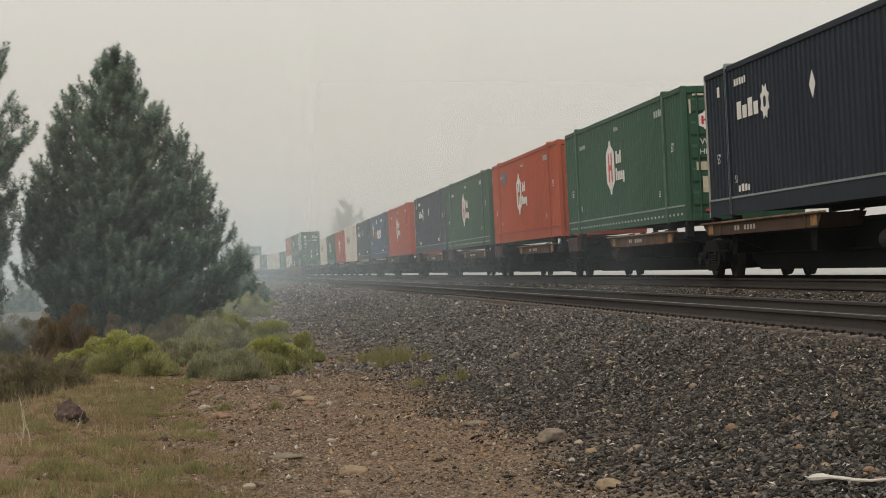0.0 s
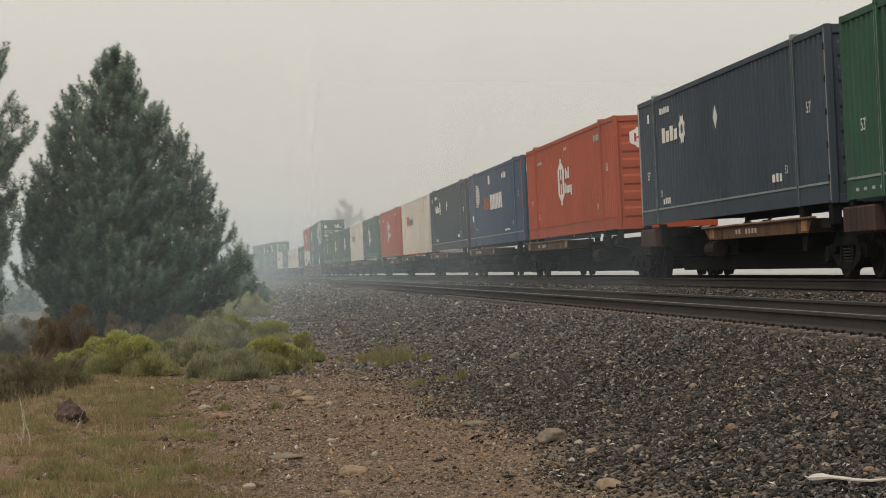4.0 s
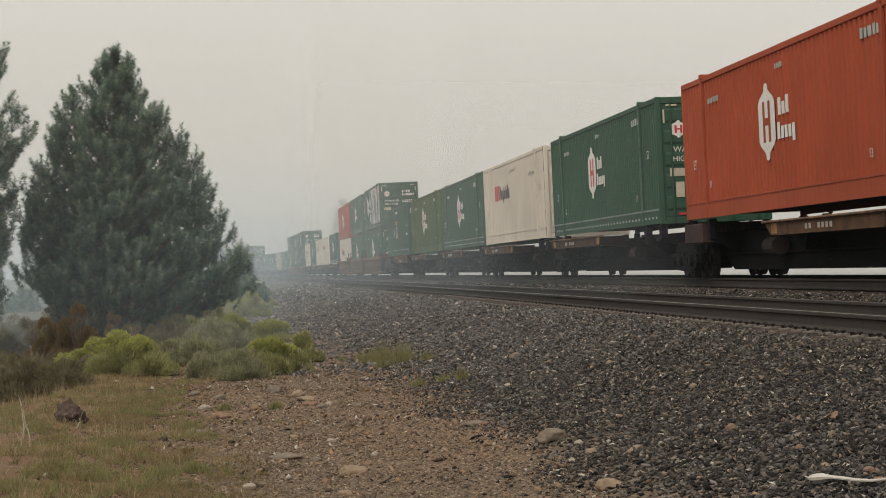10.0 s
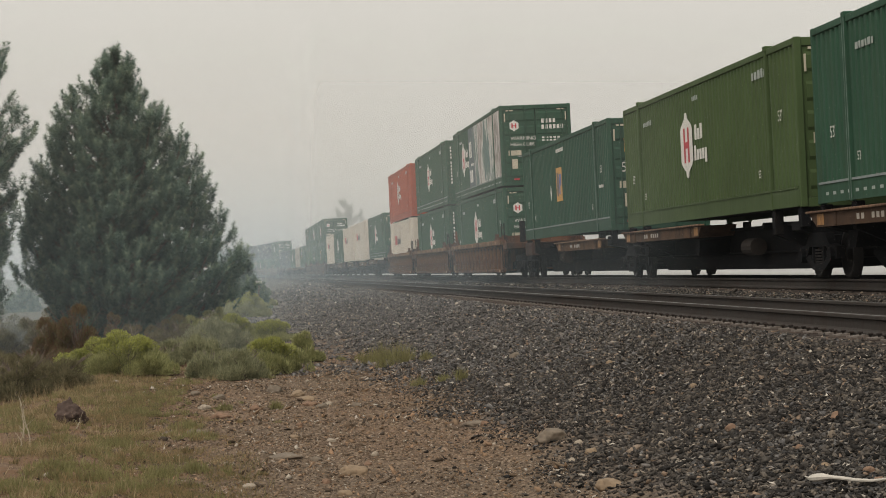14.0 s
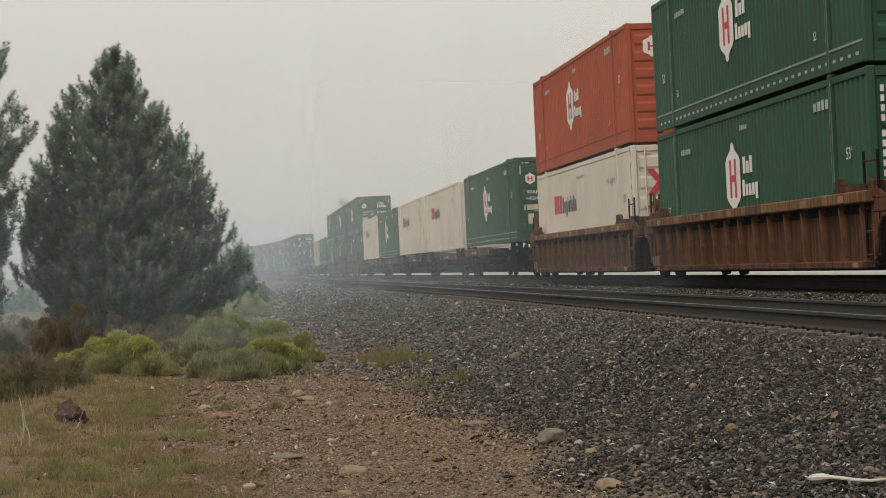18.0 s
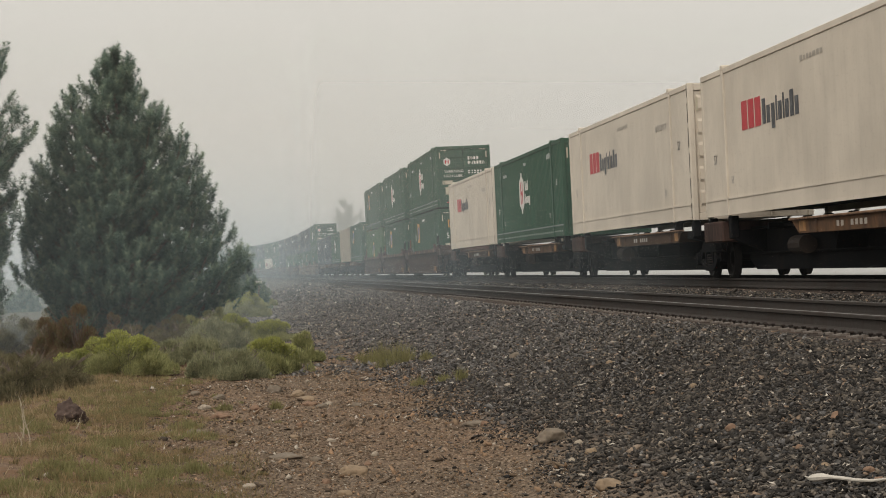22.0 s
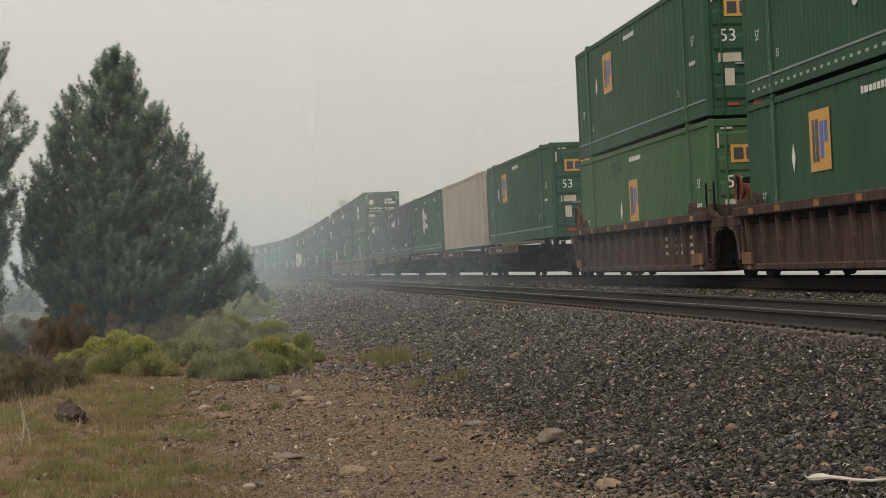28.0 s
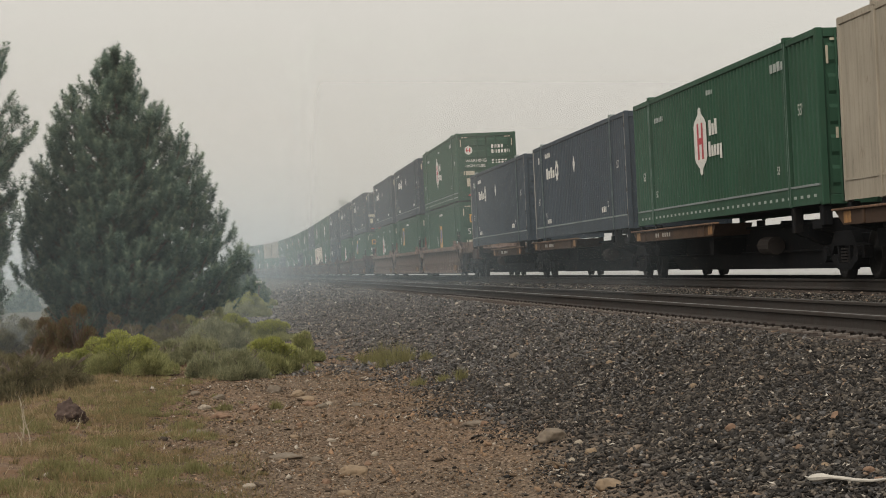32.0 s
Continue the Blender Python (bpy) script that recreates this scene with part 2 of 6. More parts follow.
GREEN, GREEN_LIGHT, RED, DARK = (0.0305, 0.0760, 0.0470), (0.05984, 0.09064, 0.0352), (0.325, 0.0655, 0.0290), (0.01496, 0.02068, 0.02992)
WHITE, TAN, BLUE, TEAL_DARK = (0.5808, 0.5148, 0.4312), (0.3388, 0.2974, 0.2358), (0.0440, 0.0700, 0.1150), (0.0240, 0.0390, 0.0440)
MAT = {
    "green": paint("green_enamel", GREEN, 0.3),
    "green_dull": paint("dull_green_enamel", (0.028, 0.070, 0.045), 0.4),
    "lime": paint("light_green_enamel", GREEN_LIGHT, 0.25),
    "mint": paint("faded_light_green_enamel", (0.058, 0.112, 0.055), 0.3),
    "red": paint("orange_red_enamel", RED, 0.25),
    "dark": paint("blackened_navy_enamel", DARK, 0.3),
    "slate": paint("slate_navy_enamel", (0.0440, 0.0565, 0.0715), 0.3),
    "teal": paint("dark_teal_enamel", TEAL_DARK, 0.3),
    "blue": paint("royal_blue_enamel", BLUE, 0.42, 0.6, 0.1),
    "white": paint("cream_white_enamel", WHITE, 0.05, 0.5, 0.03),
    "tan_door": rusted("rust_brown_door_paint", (0.105, 0.082, 0.062), (0.075, 0.046, 0.032), 0.5),
    "tan": paint("weathered_beige_enamel", TAN, 0.42, 0.65, 0.2),
    "mark": plain("white_marking_film", (0.66, 0.635, 0.585), 0.55, vary=0.12),
    "slot_pale": plain("pale_slot_film", (0.33, 0.36, 0.33), 0.6, vary=0.15),
    "mark_red": plain("red_marking_film", (0.45, 0.03, 0.04), 0.55, vary=0.12),
    "mark_dark": plain("black_marking_film", (0.05, 0.05, 0.055), 0.5, vary=0.1),
    "mark_yellow": plain("amber_marking_film", (0.52, 0.27, 0.055), 0.55, vary=0.12),
    "mark_blue": plain("blue_marking_film", (0.06, 0.12, 0.36), 0.55, vary=0.12),
    "reflector": plain("dull_amber_reflector", (0.24, 0.14, 0.045), 0.6, vary=0.2),
    "deck_film": plain("worn_orange_reflector", (0.27, 0.135, 0.045), 0.7, vary=0.55, scale=5),
    "placard_tan": plain("yellowed_placard_film", (0.46, 0.41, 0.31), 0.6, vary=0.2, scale=6),
    # lighter copies of the well paints: light on the rib edges put into colour
    "rib_ochre": stained("sunlit_ochre_rib_steel", (0.185, 0.088, 0.042), (0.080, 0.036, 0.020), (0.03, 0.02, 0.015), 0.5),
    "rib_brown": stained("lit_brown_rib_steel", (0.120, 0.080, 0.068), (0.070, 0.044, 0.036), (0.03, 0.024, 0.021), 0.5),
    "brake_red": rusted("rusty_red_brake_iron", (0.20, 0.065, 0.035), (0.11, 0.045, 0.025), 0.5),
    "chord_film": plain("dirty_orange_reflective_film", (0.23, 0.105, 0.035), 0.7, vary=0.5, scale=6),
    "patch_blue": plain("blue_grey_patch_paint", (0.13, 0.11, 0.15), 0.7, vary=0.3, scale=5),
    "chord_tan": stained("tan_ochre_chord_steel", (0.225, 0.122, 0.060), (0.10, 0.048, 0.026), (0.04, 0.025, 0.018), 0.5),
    # pale paint for the highlights drawn along the lifting posts
    "highlight_pale": plain("pale_highlight_paint", (0.13, 0.18, 0.155), 0.7, vary=0.4, scale=3),
    "galv": plain("galvanised_steel", (0.35, 0.35, 0.34), 0.5, 0.6),
    "rail_pale": paint("faded_grey_rail_paint", (0.22, 0.25, 0.24), 0.4),
    # sooty steel, set blacker to put the shade under the cars into its colour
    "frame_dark": rusted("sooty_shaded_car_steel", (0.0066, 0.0070, 0.0082), (0.015, 0.0115, 0.0100), 0.3),
    "deck_rust": deck_material(),
    "lip_rust": stained("bare_rusty_lip_steel", (0.25, 0.150, 0.095), (0.12, 0.066, 0.042), (0.07, 0.048, 0.036), 0.6),
    "well_ochre": stained("rusty_ochre_well_steel", (0.135, 0.056, 0.026), (0.055, 0.023, 0.014), amount=0.55),
    "well_brown": stained("red_brown_well_steel", (0.092, 0.053, 0.043), (0.055, 0.034, 0.029)),
    "well_pink": stained("faded_pinkish_well_steel", (0.23, 0.165, 0.135), (0.13, 0.08, 0.062), amount=0.35),
    "pale_post": paint("chalky_white_post_paint", (0.29, 0.27, 0.245), 0.5),
    # near-black: shade beneath the boxes put into the underfloor colour
    "soot": plain("underfloor_soot_shade", (0.008, 0.0075, 0.007), 0.95, spec=0.1),
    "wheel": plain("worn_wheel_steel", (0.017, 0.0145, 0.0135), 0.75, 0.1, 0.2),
    "rail_top": plain("polished_rail_steel", (0.20, 0.19, 0.18), 0.45, 0.8),
    "rail_side": rusted("weathered_rail_steel", (0.050, 0.044, 0.040), (0.045, 0.033, 0.027), 0.4),
    "tie": tie_material(),
    "spike": rusted("rusty_spike_iron", (0.034, 0.028, 0.025), (0.050, 0.034, 0.026), 0.4),
    "plate_iron": rusted("worn_tie_plate_iron", (0.185, 0.160, 0.140), (0.12, 0.085, 0.066), 0.4),
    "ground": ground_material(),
    "ballast": stones("basalt_ballast", [(0.0, (0.016, 0.015, 0.014)), (0.4, (0.049, 0.043, 0.038)), (0.80, (0.116, 0.101, 0.086)), (0.94, (0.196, 0.162, 0.128)), (0.975, (0.257, 0.176, 0.121)), (0.991, (0.486, 0.419, 0.338)), (1.0, (0.675, 0.608, 0.527))]),
    "pebble": stones("path_gravel", [(0.0, (0.062, 0.048, 0.037)), (0.3, (0.135, 0.098, 0.068)), (0.6, (0.225, 0.162, 0.110)), (0.8, (0.31, 0.200, 0.122)), (0.9, (0.38, 0.235, 0.140)), (0.95, (0.42, 0.35, 0.27)), (1.0, (0.56, 0.50, 0.42))]),
    # paler ballast: distance haze put into the stones' colour
    "ballast_pale_haze": stones("pale_haze_ballast", [(0.0, (0.047, 0.045, 0.043)), (0.4, (0.108, 0.101, 0.097)), (0.80, (0.209, 0.196, 0.186)), (0.94, (0.270, 0.236, 0.209)), (0.97, (0.324, 0.230, 0.162)), (0.985, (0.486, 0.419, 0.338)), (1.0, (0.648, 0.581, 0.499))]),
    "rock_tan": plain("tan_fieldstone", (0.235, 0.170, 0.110), 0.9, vary=0.3, scale=14),
    "rock_grey": plain("grey_fieldstone", (0.160, 0.127, 0.094), 0.9, vary=0.3, scale=14),
    "rock_red": plain("reddish_fieldstone", (0.20, 0.125, 0.082), 0.9, vary=0.3, scale=14),
    "mark_grey": plain("faded_grey_marking", (0.36, 0.32, 0.27), 0.6, vary=0.1),
    "rock_pale": plain("pale_fieldstone", (0.31, 0.26, 0.20), 0.9, vary=0.25, scale=14),
    "rock_dark": plain("brown_lava_rock", (0.075, 0.05, 0.04), 0.95, vary=0.4, scale=18),
    "bark": plain("pine_bark", (0.15, 0.115, 0.095), 0.95, vary=0.4, scale=16),
    "bleached": plain("bleached_wood", (0.50, 0.46, 0.40), 0.85),
    "dead_straw": plain("dead_stalk_straw", (0.40, 0.34, 0.25), 0.9),
    "twig": plain("grey_dead_twig", (0.20, 0.17, 0.14), 0.9),
    "needle": needle_material(),
    "sage": leafy("sagebrush_leaves", [(0.15, (0.172, 0.178, 0.106)), (0.5, (0.308, 0.308, 0.184)), (0.9, (0.471, 0.460, 0.287))]),
    "rabbit": leafy("rabbitbrush_green", [(0.15, (0.196, 0.202, 0.099)), (0.5, (0.347, 0.349, 0.159)), (0.9, (0.515, 0.504, 0.252))]),
    "bloom": leafy("rabbitbrush_bloom", [(0.15, (0.24, 0.25, 0.075)), (0.5, (0.37, 0.38, 0.115)), (0.9, (0.50, 0.50, 0.165))]),
    "dull_bush": leafy("olive_brush", [(0.15, (0.111, 0.101, 0.057)), (0.5, (0.189, 0.169, 0.096)), (0.9, (0.293, 0.255, 0.153))]),
    "rust_bush": leafy("browned_juniper", [(0.15, (0.134, 0.087, 0.056)), (0.45, (0.241, 0.157, 0.099)), (0.55, (0.213, 0.174, 0.101)), (0.7, (0.174, 0.179, 0.095)), (0.9, (0.269, 0.258, 0.146))]),
    "grass": leafy("dry_grass", [(0.1, (0.10, 0.098, 0.050)), (0.35, (0.18, 0.165, 0.080)), (0.6, (0.29, 0.215, 0.11)), (0.85, (0.36, 0.25, 0.135)), (1.0, (0.46, 0.35, 0.22))]),
    "straw": leafy("pale_straw", [(0.1, (0.26, 0.19, 0.10)), (0.6, (0.40, 0.31, 0.18)), (1.0, (0.52, 0.43, 0.28))]),
    "tuft": leafy("green_grass", [(0.1, (0.145, 0.142, 0.062)), (0.5, (0.250, 0.235, 0.105)), (1.0, (0.38, 0.335, 0.165))]),
}

# ---------------------------------------------------------------- mesh helpers
class Mesh:
    """Collects corners and faces of one part."""

    def __init__(self):
        self.v, self.f = [], []

    def poly(self, pts, faces):
        k = len(self.v)
        self.v += [tuple(p) for p in pts]
        self.f += [tuple(i + k for i in f) for f in faces]
        return self

    def box(self, x0, x1, y0, y1, z0, z1):
        return self.poly([(x0, y0, z0), (x1, y0, z0), (x1, y1, z0), (x0, y1, z0), (x0, y0, z1), (x1, y0, z1), (x1, y1, z1), (x0, y1, z1)],
                         [(0, 3, 2, 1), (4, 5, 6, 7), (0, 1, 5, 4), (1, 2, 6, 5), (2, 3, 7, 6), (3, 0, 4, 7)])

    def cbox(self, x0, x1, y0, y1, z0, z1, c=0.012):
        """A box with chamfered edges."""
        bm = bmesh.new()
        bmesh.ops.create_cube(bm, size=1.0)
        for v in bm.verts:
            v.co = ((x0, x1)[v.co.x > 0], (y0, y1)[v.co.y > 0], (z0, z1)[v.co.z > 0])
        bmesh.ops.bevel(bm, geom=bm.edges[:], offset=c, segments=1, affect="EDGES")
        bm.verts.index_update()
        self.poly([v.co for v in bm.verts], [[v.index for v in f.verts] for f in bm.faces])
        bm.free()
        return self

    def prism(self, outline, axis, a, b):
        """Extrude an outline (pairs) along axis 'x' or 'y' or 'z' from a to b."""
        n = len(outline)
        put = {"x": lambda p, t: (t, p[0], p[1]), "y": lambda p, t: (p[0], t, p[1]), "z": lambda p, t: (p[0], p[1], t)}[axis]
        pts = [put(p, a) for p in outline] + [put(p, b) for p in outline]
        return self.poly(pts, [tuple(range(n))[::-1], tuple(range(n, 2 * n))] + [(i, (i + 1) % n, n + (i + 1) % n, n + i) for i in range(n)])

    def tube(self, p, q, r0, r1=None, n=8):
        """A round bar from p to q."""
        p, q = Vector(p), Vector(q)
        r1 = r0 if r1 is None else r1
        d = (q - p).normalized()
        a = d.orthogonal().normalized()
        b = d.cross(a)
        ring = [(math.cos(2 * math.pi * i / n), math.sin(2 * math.pi * i / n)) for i in range(n)]
        pts = [p + (a * c + b * s) * r0 for c, s in ring] + [q + (a * c + b * s) * r1 for c, s in ring]
        return self.poly(pts, [tuple(range(n))[::-1], tuple(range(n, 2 * n))] + [(i, (i + 1) % n, n + (i + 1) % n, n + i) for i in range(n)])

    def data(self, name, mat, smooth=False):
        me = bpy.data.meshes.new(name)
        me.from_pydata(self.v, [], self.f)
        if mat:
            me.materials.append(MAT[mat] if isinstance(mat, str) else mat)
        if smooth:
            me.polygons.foreach_set("use_smooth", [True] * len(me.polygons))
        me.update()
        return me


# pieces too small to pick apart, joined
LOOSE = {"name_lettering", "small_lettering", "number_lettering", "post_highlight", "code_lettering", "tine_strip", "picture_lettering", "placard_film", "red_film", "branch_wood", "warning_lettering", "size_mark", "stem_wood", "foliage", "blossom", "crown", "emblem_core", "door_emblem_core", "spring_nest", "spike", "ladder", "striped_emblem", "reflector"}


def part(name, mesh, mat, parent, label="", at=None, smooth=False):
    """Links a Mesh, or mesh data that is already made, as one part under a thing."""
    ob = new(name, mesh.data(name, mat, smooth) if isinstance(mesh, Mesh) else mesh)
    ob.parent = parent
    if at is not None:
        ob.matrix_basis = at
    if label:
        tagged(ob, label)
    if name in LOOSE:
        tagged(ob, kind="stuff")
    return ob


def soup(name, verts, faces, mat):
    """One mesh from arrays: verts n x 3, faces m x 3 or m x 4."""
    me = bpy.data.meshes.new(name)
    verts, faces = np.asarray(verts, np.float32), np.asarray(faces, np.int32)
    me.vertices.add(len(verts))
    me.vertices.foreach_set("co", verts.ravel())
    k = faces.shape[1]
    me.loops.add(faces.size)
    me.loops.foreach_set("vertex_index", faces.ravel())
    me.polygons.add(len(faces))
    me.polygons.foreach_set("loop_start", np.arange(len(faces), dtype=np.int32) * k)
    me.materials.append(MAT[mat])
    me.update(calc_edges=True)
    me.validate()
    return me


WORDS = {}


def words(body, size):
    """Lettering as a flat mesh, in the x-y plane, its left foot at the origin."""
    if (body, size) not in WORDS:
        cu = bpy.data.curves.new("lettering", "FONT")
        cu.body, cu.size = body, size
        ob = bpy.data.objects.new("lettering", cu)
        WORDS[body, size] = bpy.data.meshes.new_from_object(ob)
        bpy.data.objects.remove(ob)
    return WORDS[body, size]


# ---------------------------------------------------------------- the line of the track
TH0, X0 = 0.08427, 10.59
S_TAB = np.arange(-700.0, 1401.0, 1.0)
sc = np.clip(S_TAB, 0, 440)
KAPPA = np.where(S_TAB < 0, 0, 2.983e-4 - 3.926e-6 * sc + 1.2253e-8 * sc ** 2)
KAPPA = KAPPA * np.clip((520 - S_TAB) / 70, 0, 1)
th = np.concatenate([[0], np.cumsum((KAPPA[1:] + KAPPA[:-1]) / 2)])
TH_TAB = th - np.interp(0, S_TAB, th) + TH0
xs = np.concatenate([[0], np.cumsum(-(np.sin(TH_TAB[1:]) + np.sin(TH_TAB[:-1])) / 2)])
ys = np.concatenate([[0], np.cumsum((np.cos(TH_TAB[1:]) + np.cos(TH_TAB[:-1])) / 2)])
X_TAB = xs - np.interp(0, S_TAB, xs) + X0
Y_TAB = ys - np.interp(0, S_TAB, ys)
CANT = radians(2.72)


def place(s, u, z):
    """World place: s along the far track, u metres to its left, height z. Takes arrays too."""
    x, y, t = np.interp(s, S_TAB, X_TAB), np.interp(s, S_TAB, Y_TAB), np.interp(s, S_TAB, TH_TAB)
    return x - u * np.cos(t), y - u * np.sin(t), z + 0 * x


def car_pose(s):
    """A car's pose over the far track: its y axis points up the line, banked with the curve."""
    x, y, t = (float(np.interp(s, S_TAB, tab)) for tab in (X_TAB, Y_TAB, TH_TAB))
    return Matrix.Translation((x, y, 0)) @ Matrix.Rotation(t, 4, "Z") @ Matrix.Rotation(-CANT, 4, "Y")


def across_of(x, y):
    """How far left of the far track a place near the camera lies, and how far along."""
    s = y
    for _ in range(6):
        px, py, t = np.interp(s, S_TAB, X_TAB), np.interp(s, S_TAB, Y_TAB), np.interp(s, S_TAB, TH_TAB)
        s = s + (x - px) * -np.sin(t) + (y - py) * np.cos(t)
    return s, -(x - np.interp(s, S_TAB, X_TAB)) * np.cos(t) - (y - np.interp(s, S_TAB, Y_TAB)) * np.sin(t)


NEAR_U, NEAR_Z, NEAR_TILT = 4.2, -0.315, 0.034   # second track: offset, rail height, crossfall
PROFILE_U = [-700, -120, -55, -9, -5.2, -2.3, 1.75, 2.6, 5.12, 5.35, 5.65, 6.15, 7.2, 8.7, 10, 13.0, 16, 22, 60, 200, 700]
PROFILE_Z = [2.5, 0.4, -0.7, -1.5, -1.5, -0.10, -0.32, -0.52, -0.60, -0.566, -0.596, -0.72, -1.06, -1.47, -1.5, -1.52, -1.95, -2.5, -4.6, -8, -16]


def ground_z(s, u):
    """Height of the ground."""
    s, u = np.asarray(s, float), np.asarray(u, float)
    z = np.interp(u, PROFILE_U, PROFILE_Z)
    rough = np.clip((u - 5.6) / 1.5, 0, 1)
    wave = 0.035 * np.sin(s * 1.7 + u * 0.9) * np.sin(u * 2.3 - s * 0.6) + 0.05 * np.sin(s * 0.43 + 1.0) * np.sin(u * 0.8 + s * 0.21)
    return z + rough * wave


def build_ground():
    s = np.concatenate([np.arange(-690, 0, 30), np.arange(0, 10, 1.0), np.arange(10, 46, 0.22), np.arange(46, 110, 0.7), np.arange(110, 300, 4.0), np.arange(300, 1390, 15)])
    u = np.concatenate([[-690, -400, -200, -100, -60, -40, -25, -15, -9, -7, -5.2, -4], np.arange(-3, 6, 0.45), np.arange(6, 15, 0.18), np.arange(15, 24, 0.6), [25, 28, 32, 38, 46, 60, 90, 140, 220, 350, 500, 690]])
    S, U = np.meshgrid(s, u, indexing="ij")
    x, y, z = place(S, U, ground_z(S, U))
    n = len(u)
    i = (np.arange(len(s) - 1)[:, None] * n + np.arange(n - 1)[None, :]).ravel()
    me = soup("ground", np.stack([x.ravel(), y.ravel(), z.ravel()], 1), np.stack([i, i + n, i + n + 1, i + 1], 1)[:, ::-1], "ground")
    at = me.attributes.new("across", "FLOAT", "POINT")
    at.data.foreach_set("value", U.ravel().astype(np.float32))
    me.polygons.foreach_set("use_smooth", [True] * len(me.polygons))
    tagged(new("ground", me), "gravel, brown dirt and dry grass falling away from the railway", "ground", kind="structure")


build_ground()


# ---------------------------------------------------------------- rails and ties
def rail_outline():
    half = [(0.070, 0.0), (0.070, 0.012), (0.020, 0.030), (0.009, 0.045), (0.009, 0.130), (0.036, 0.142), (0.037, 0.168), (0.030, 0.176)]
    return half + [(-a, b) for a, b in half[::-1]]


def build_track(u0, z0, tilt, name, label):
    """Two rails on their ties. tilt: drop per metre to the left."""
    track = tagged(new(name), label, "railway track", kind="structure")
    out = rail_outline()
    s = np.concatenate([np.arange(-600, 0, 20), np.arange(0, 300, 3.0), np.arange(300, 1000, 10)])
    for side in (-1, 1):
        u = u0 + side * 0.7535
        zt = z0 - tilt * (u - u0)
        body, head = Mesh(), Mesh()
        n = len(out)
        for mesh, pts in ((body, out), (head, [(-0.028, 0.1765), (0.028, 0.1765), (0.028, 0.178), (-0.028, 0.178)])):
            m = len(pts)
            rings = []
            for a in s:
                for du, dz in pts:
                    x, y, z = place(a, u + du, zt - 0.178 + dz)
                    rings.append((float(x), float(y), float(z)))
            faces = [(i * m + j, (i + 1) * m + j, (i + 1) * m + (j + 1) % m, i * m + (j + 1) % m) for i in range(len(s) - 1) for j in range(m)]
            mesh.poly(rings, faces)
        rail = part("rail", body, "rail_side", track, "rust-brown steel rail")
        part("running_surface", head, "rail_top", rail, "rail head polished by wheels")
    return track


far_track = build_track(0.0, 0.0, math.sin(CANT), "far_track", "banked main track the freight train runs on")
near_track = build_track(NEAR_U, NEAR_Z, NEAR_TILT, "near_track", "empty second track with rusty rails and wooden ties")


def build_ties():
    rng = random.Random(5)
    meshes = []
    for k in range(5):
        m = Mesh()
        a, b = rng.uniform(-0.02, 0.02), rng.uniform(-0.015, 0.015)
        m.cbox(-1.3 + a, 1.3 + b, -0.115, 0.115, -0.17, 0.0, 0.018)
        meshes.append(m.data("tie", "tie"))
    plate = Mesh()
    plate.prism([(-0.20, 0.0), (0.20, 0.0), (0.20, 0.014), (0.085, 0.024), (-0.085, 0.024), (-0.20, 0.014)], "y", -0.10, 0.10)
    plate = plate.data("tie_plate", "plate_iron")
    pin = Mesh()
    for x, y in ((-0.12, -0.05), (0.11, 0.05), (-0.165, 0.06), (0.16, -0.06)):
        pin.cbox(x - 0.010, x + 0.010, y - 0.010, y + 0.010, 0.0, 0.044, 0.003)
        pin.cbox(x - 0.024, x + 0.020, y - 0.020, y + 0.020, 0.038, 0.057, 0.006)
    pin = pin.data("spike", "spike")
    for track, u0, z0, tilt, s0, s1 in ((near_track, NEAR_U, NEAR_Z, NEAR_TILT, 8.0, 92.0), (far_track, 0.0, 0.0, math.sin(CANT), 20.0, 70.0)):
        s = s0
        while s < s1:
            x, y, t = (float(np.interp(s, S_TAB, tab)) for tab in (X_TAB, Y_TAB, TH_TAB))
            base = Matrix.Translation((x, y, 0)) @ Matrix.Rotation(t + rng.uniform(-0.012, 0.012), 4, "Z") @ Matrix.Translation((-u0 + rng.uniform(-0.03, 0.03), 0, z0 - 0.2)) @ Matrix.Rotation(-math.atan(tilt), 4, "Y")
            tie = part("tie", rng.choice(meshes), None, track, at=base)
            if track is near_track and s < 60:
                for side in (-1, 1):
                    seat = Matrix.Translation((side * 0.7535, 0, 0))
                    part("tie_plate", plate, None, tie, at=seat)
                    part("spike", pin, None, tie, at=seat @ Matrix.Rotation(rng.choice((0, math.pi)), 4, "Z"))
            s += 0.535 * rng.uniform(0.97, 1.03)


# ---------------------------------------------------------------- containers
CL, CW, CH = 16.154, 2.59, 2.896
POST_Y = 6.1


def corrugated(x, sign, y0, y1, z0, z1, pitch, depth):
    """A side or end sheet pressed into trapezoid ribs, 3 mm of shell kept by its own back."""
    m = Mesh()
    n = max(1, round((y1 - y0) / pitch))
    p = (y1 - y0) / n
    ys_ = []
    for i in range(n):
        a = y0 + i * p
        ys_ += [(a, 0), (a + 0.30 * p, 0), (a + 0.42 * p, depth), (a + 0.80 * p, depth), (a + 0.92 * p, 0)]
    ys_.append((y1, 0))
    pts = [(x - sign * d, y, z) for y, d in ys_ for z in (z0, z1)]
    back = [(x - sign * (d + 0.02), y, z) for y, d in ys_ for z in (z0, z1)]
    k = len(ys_)
    f = [(2 * i, 2 * i + 2, 2 * i + 3, 2 * i + 1) for i in range(k - 1)]
    m.poly(pts, f)
    m.poly(back, [q[::-1] for q in f])
    return m


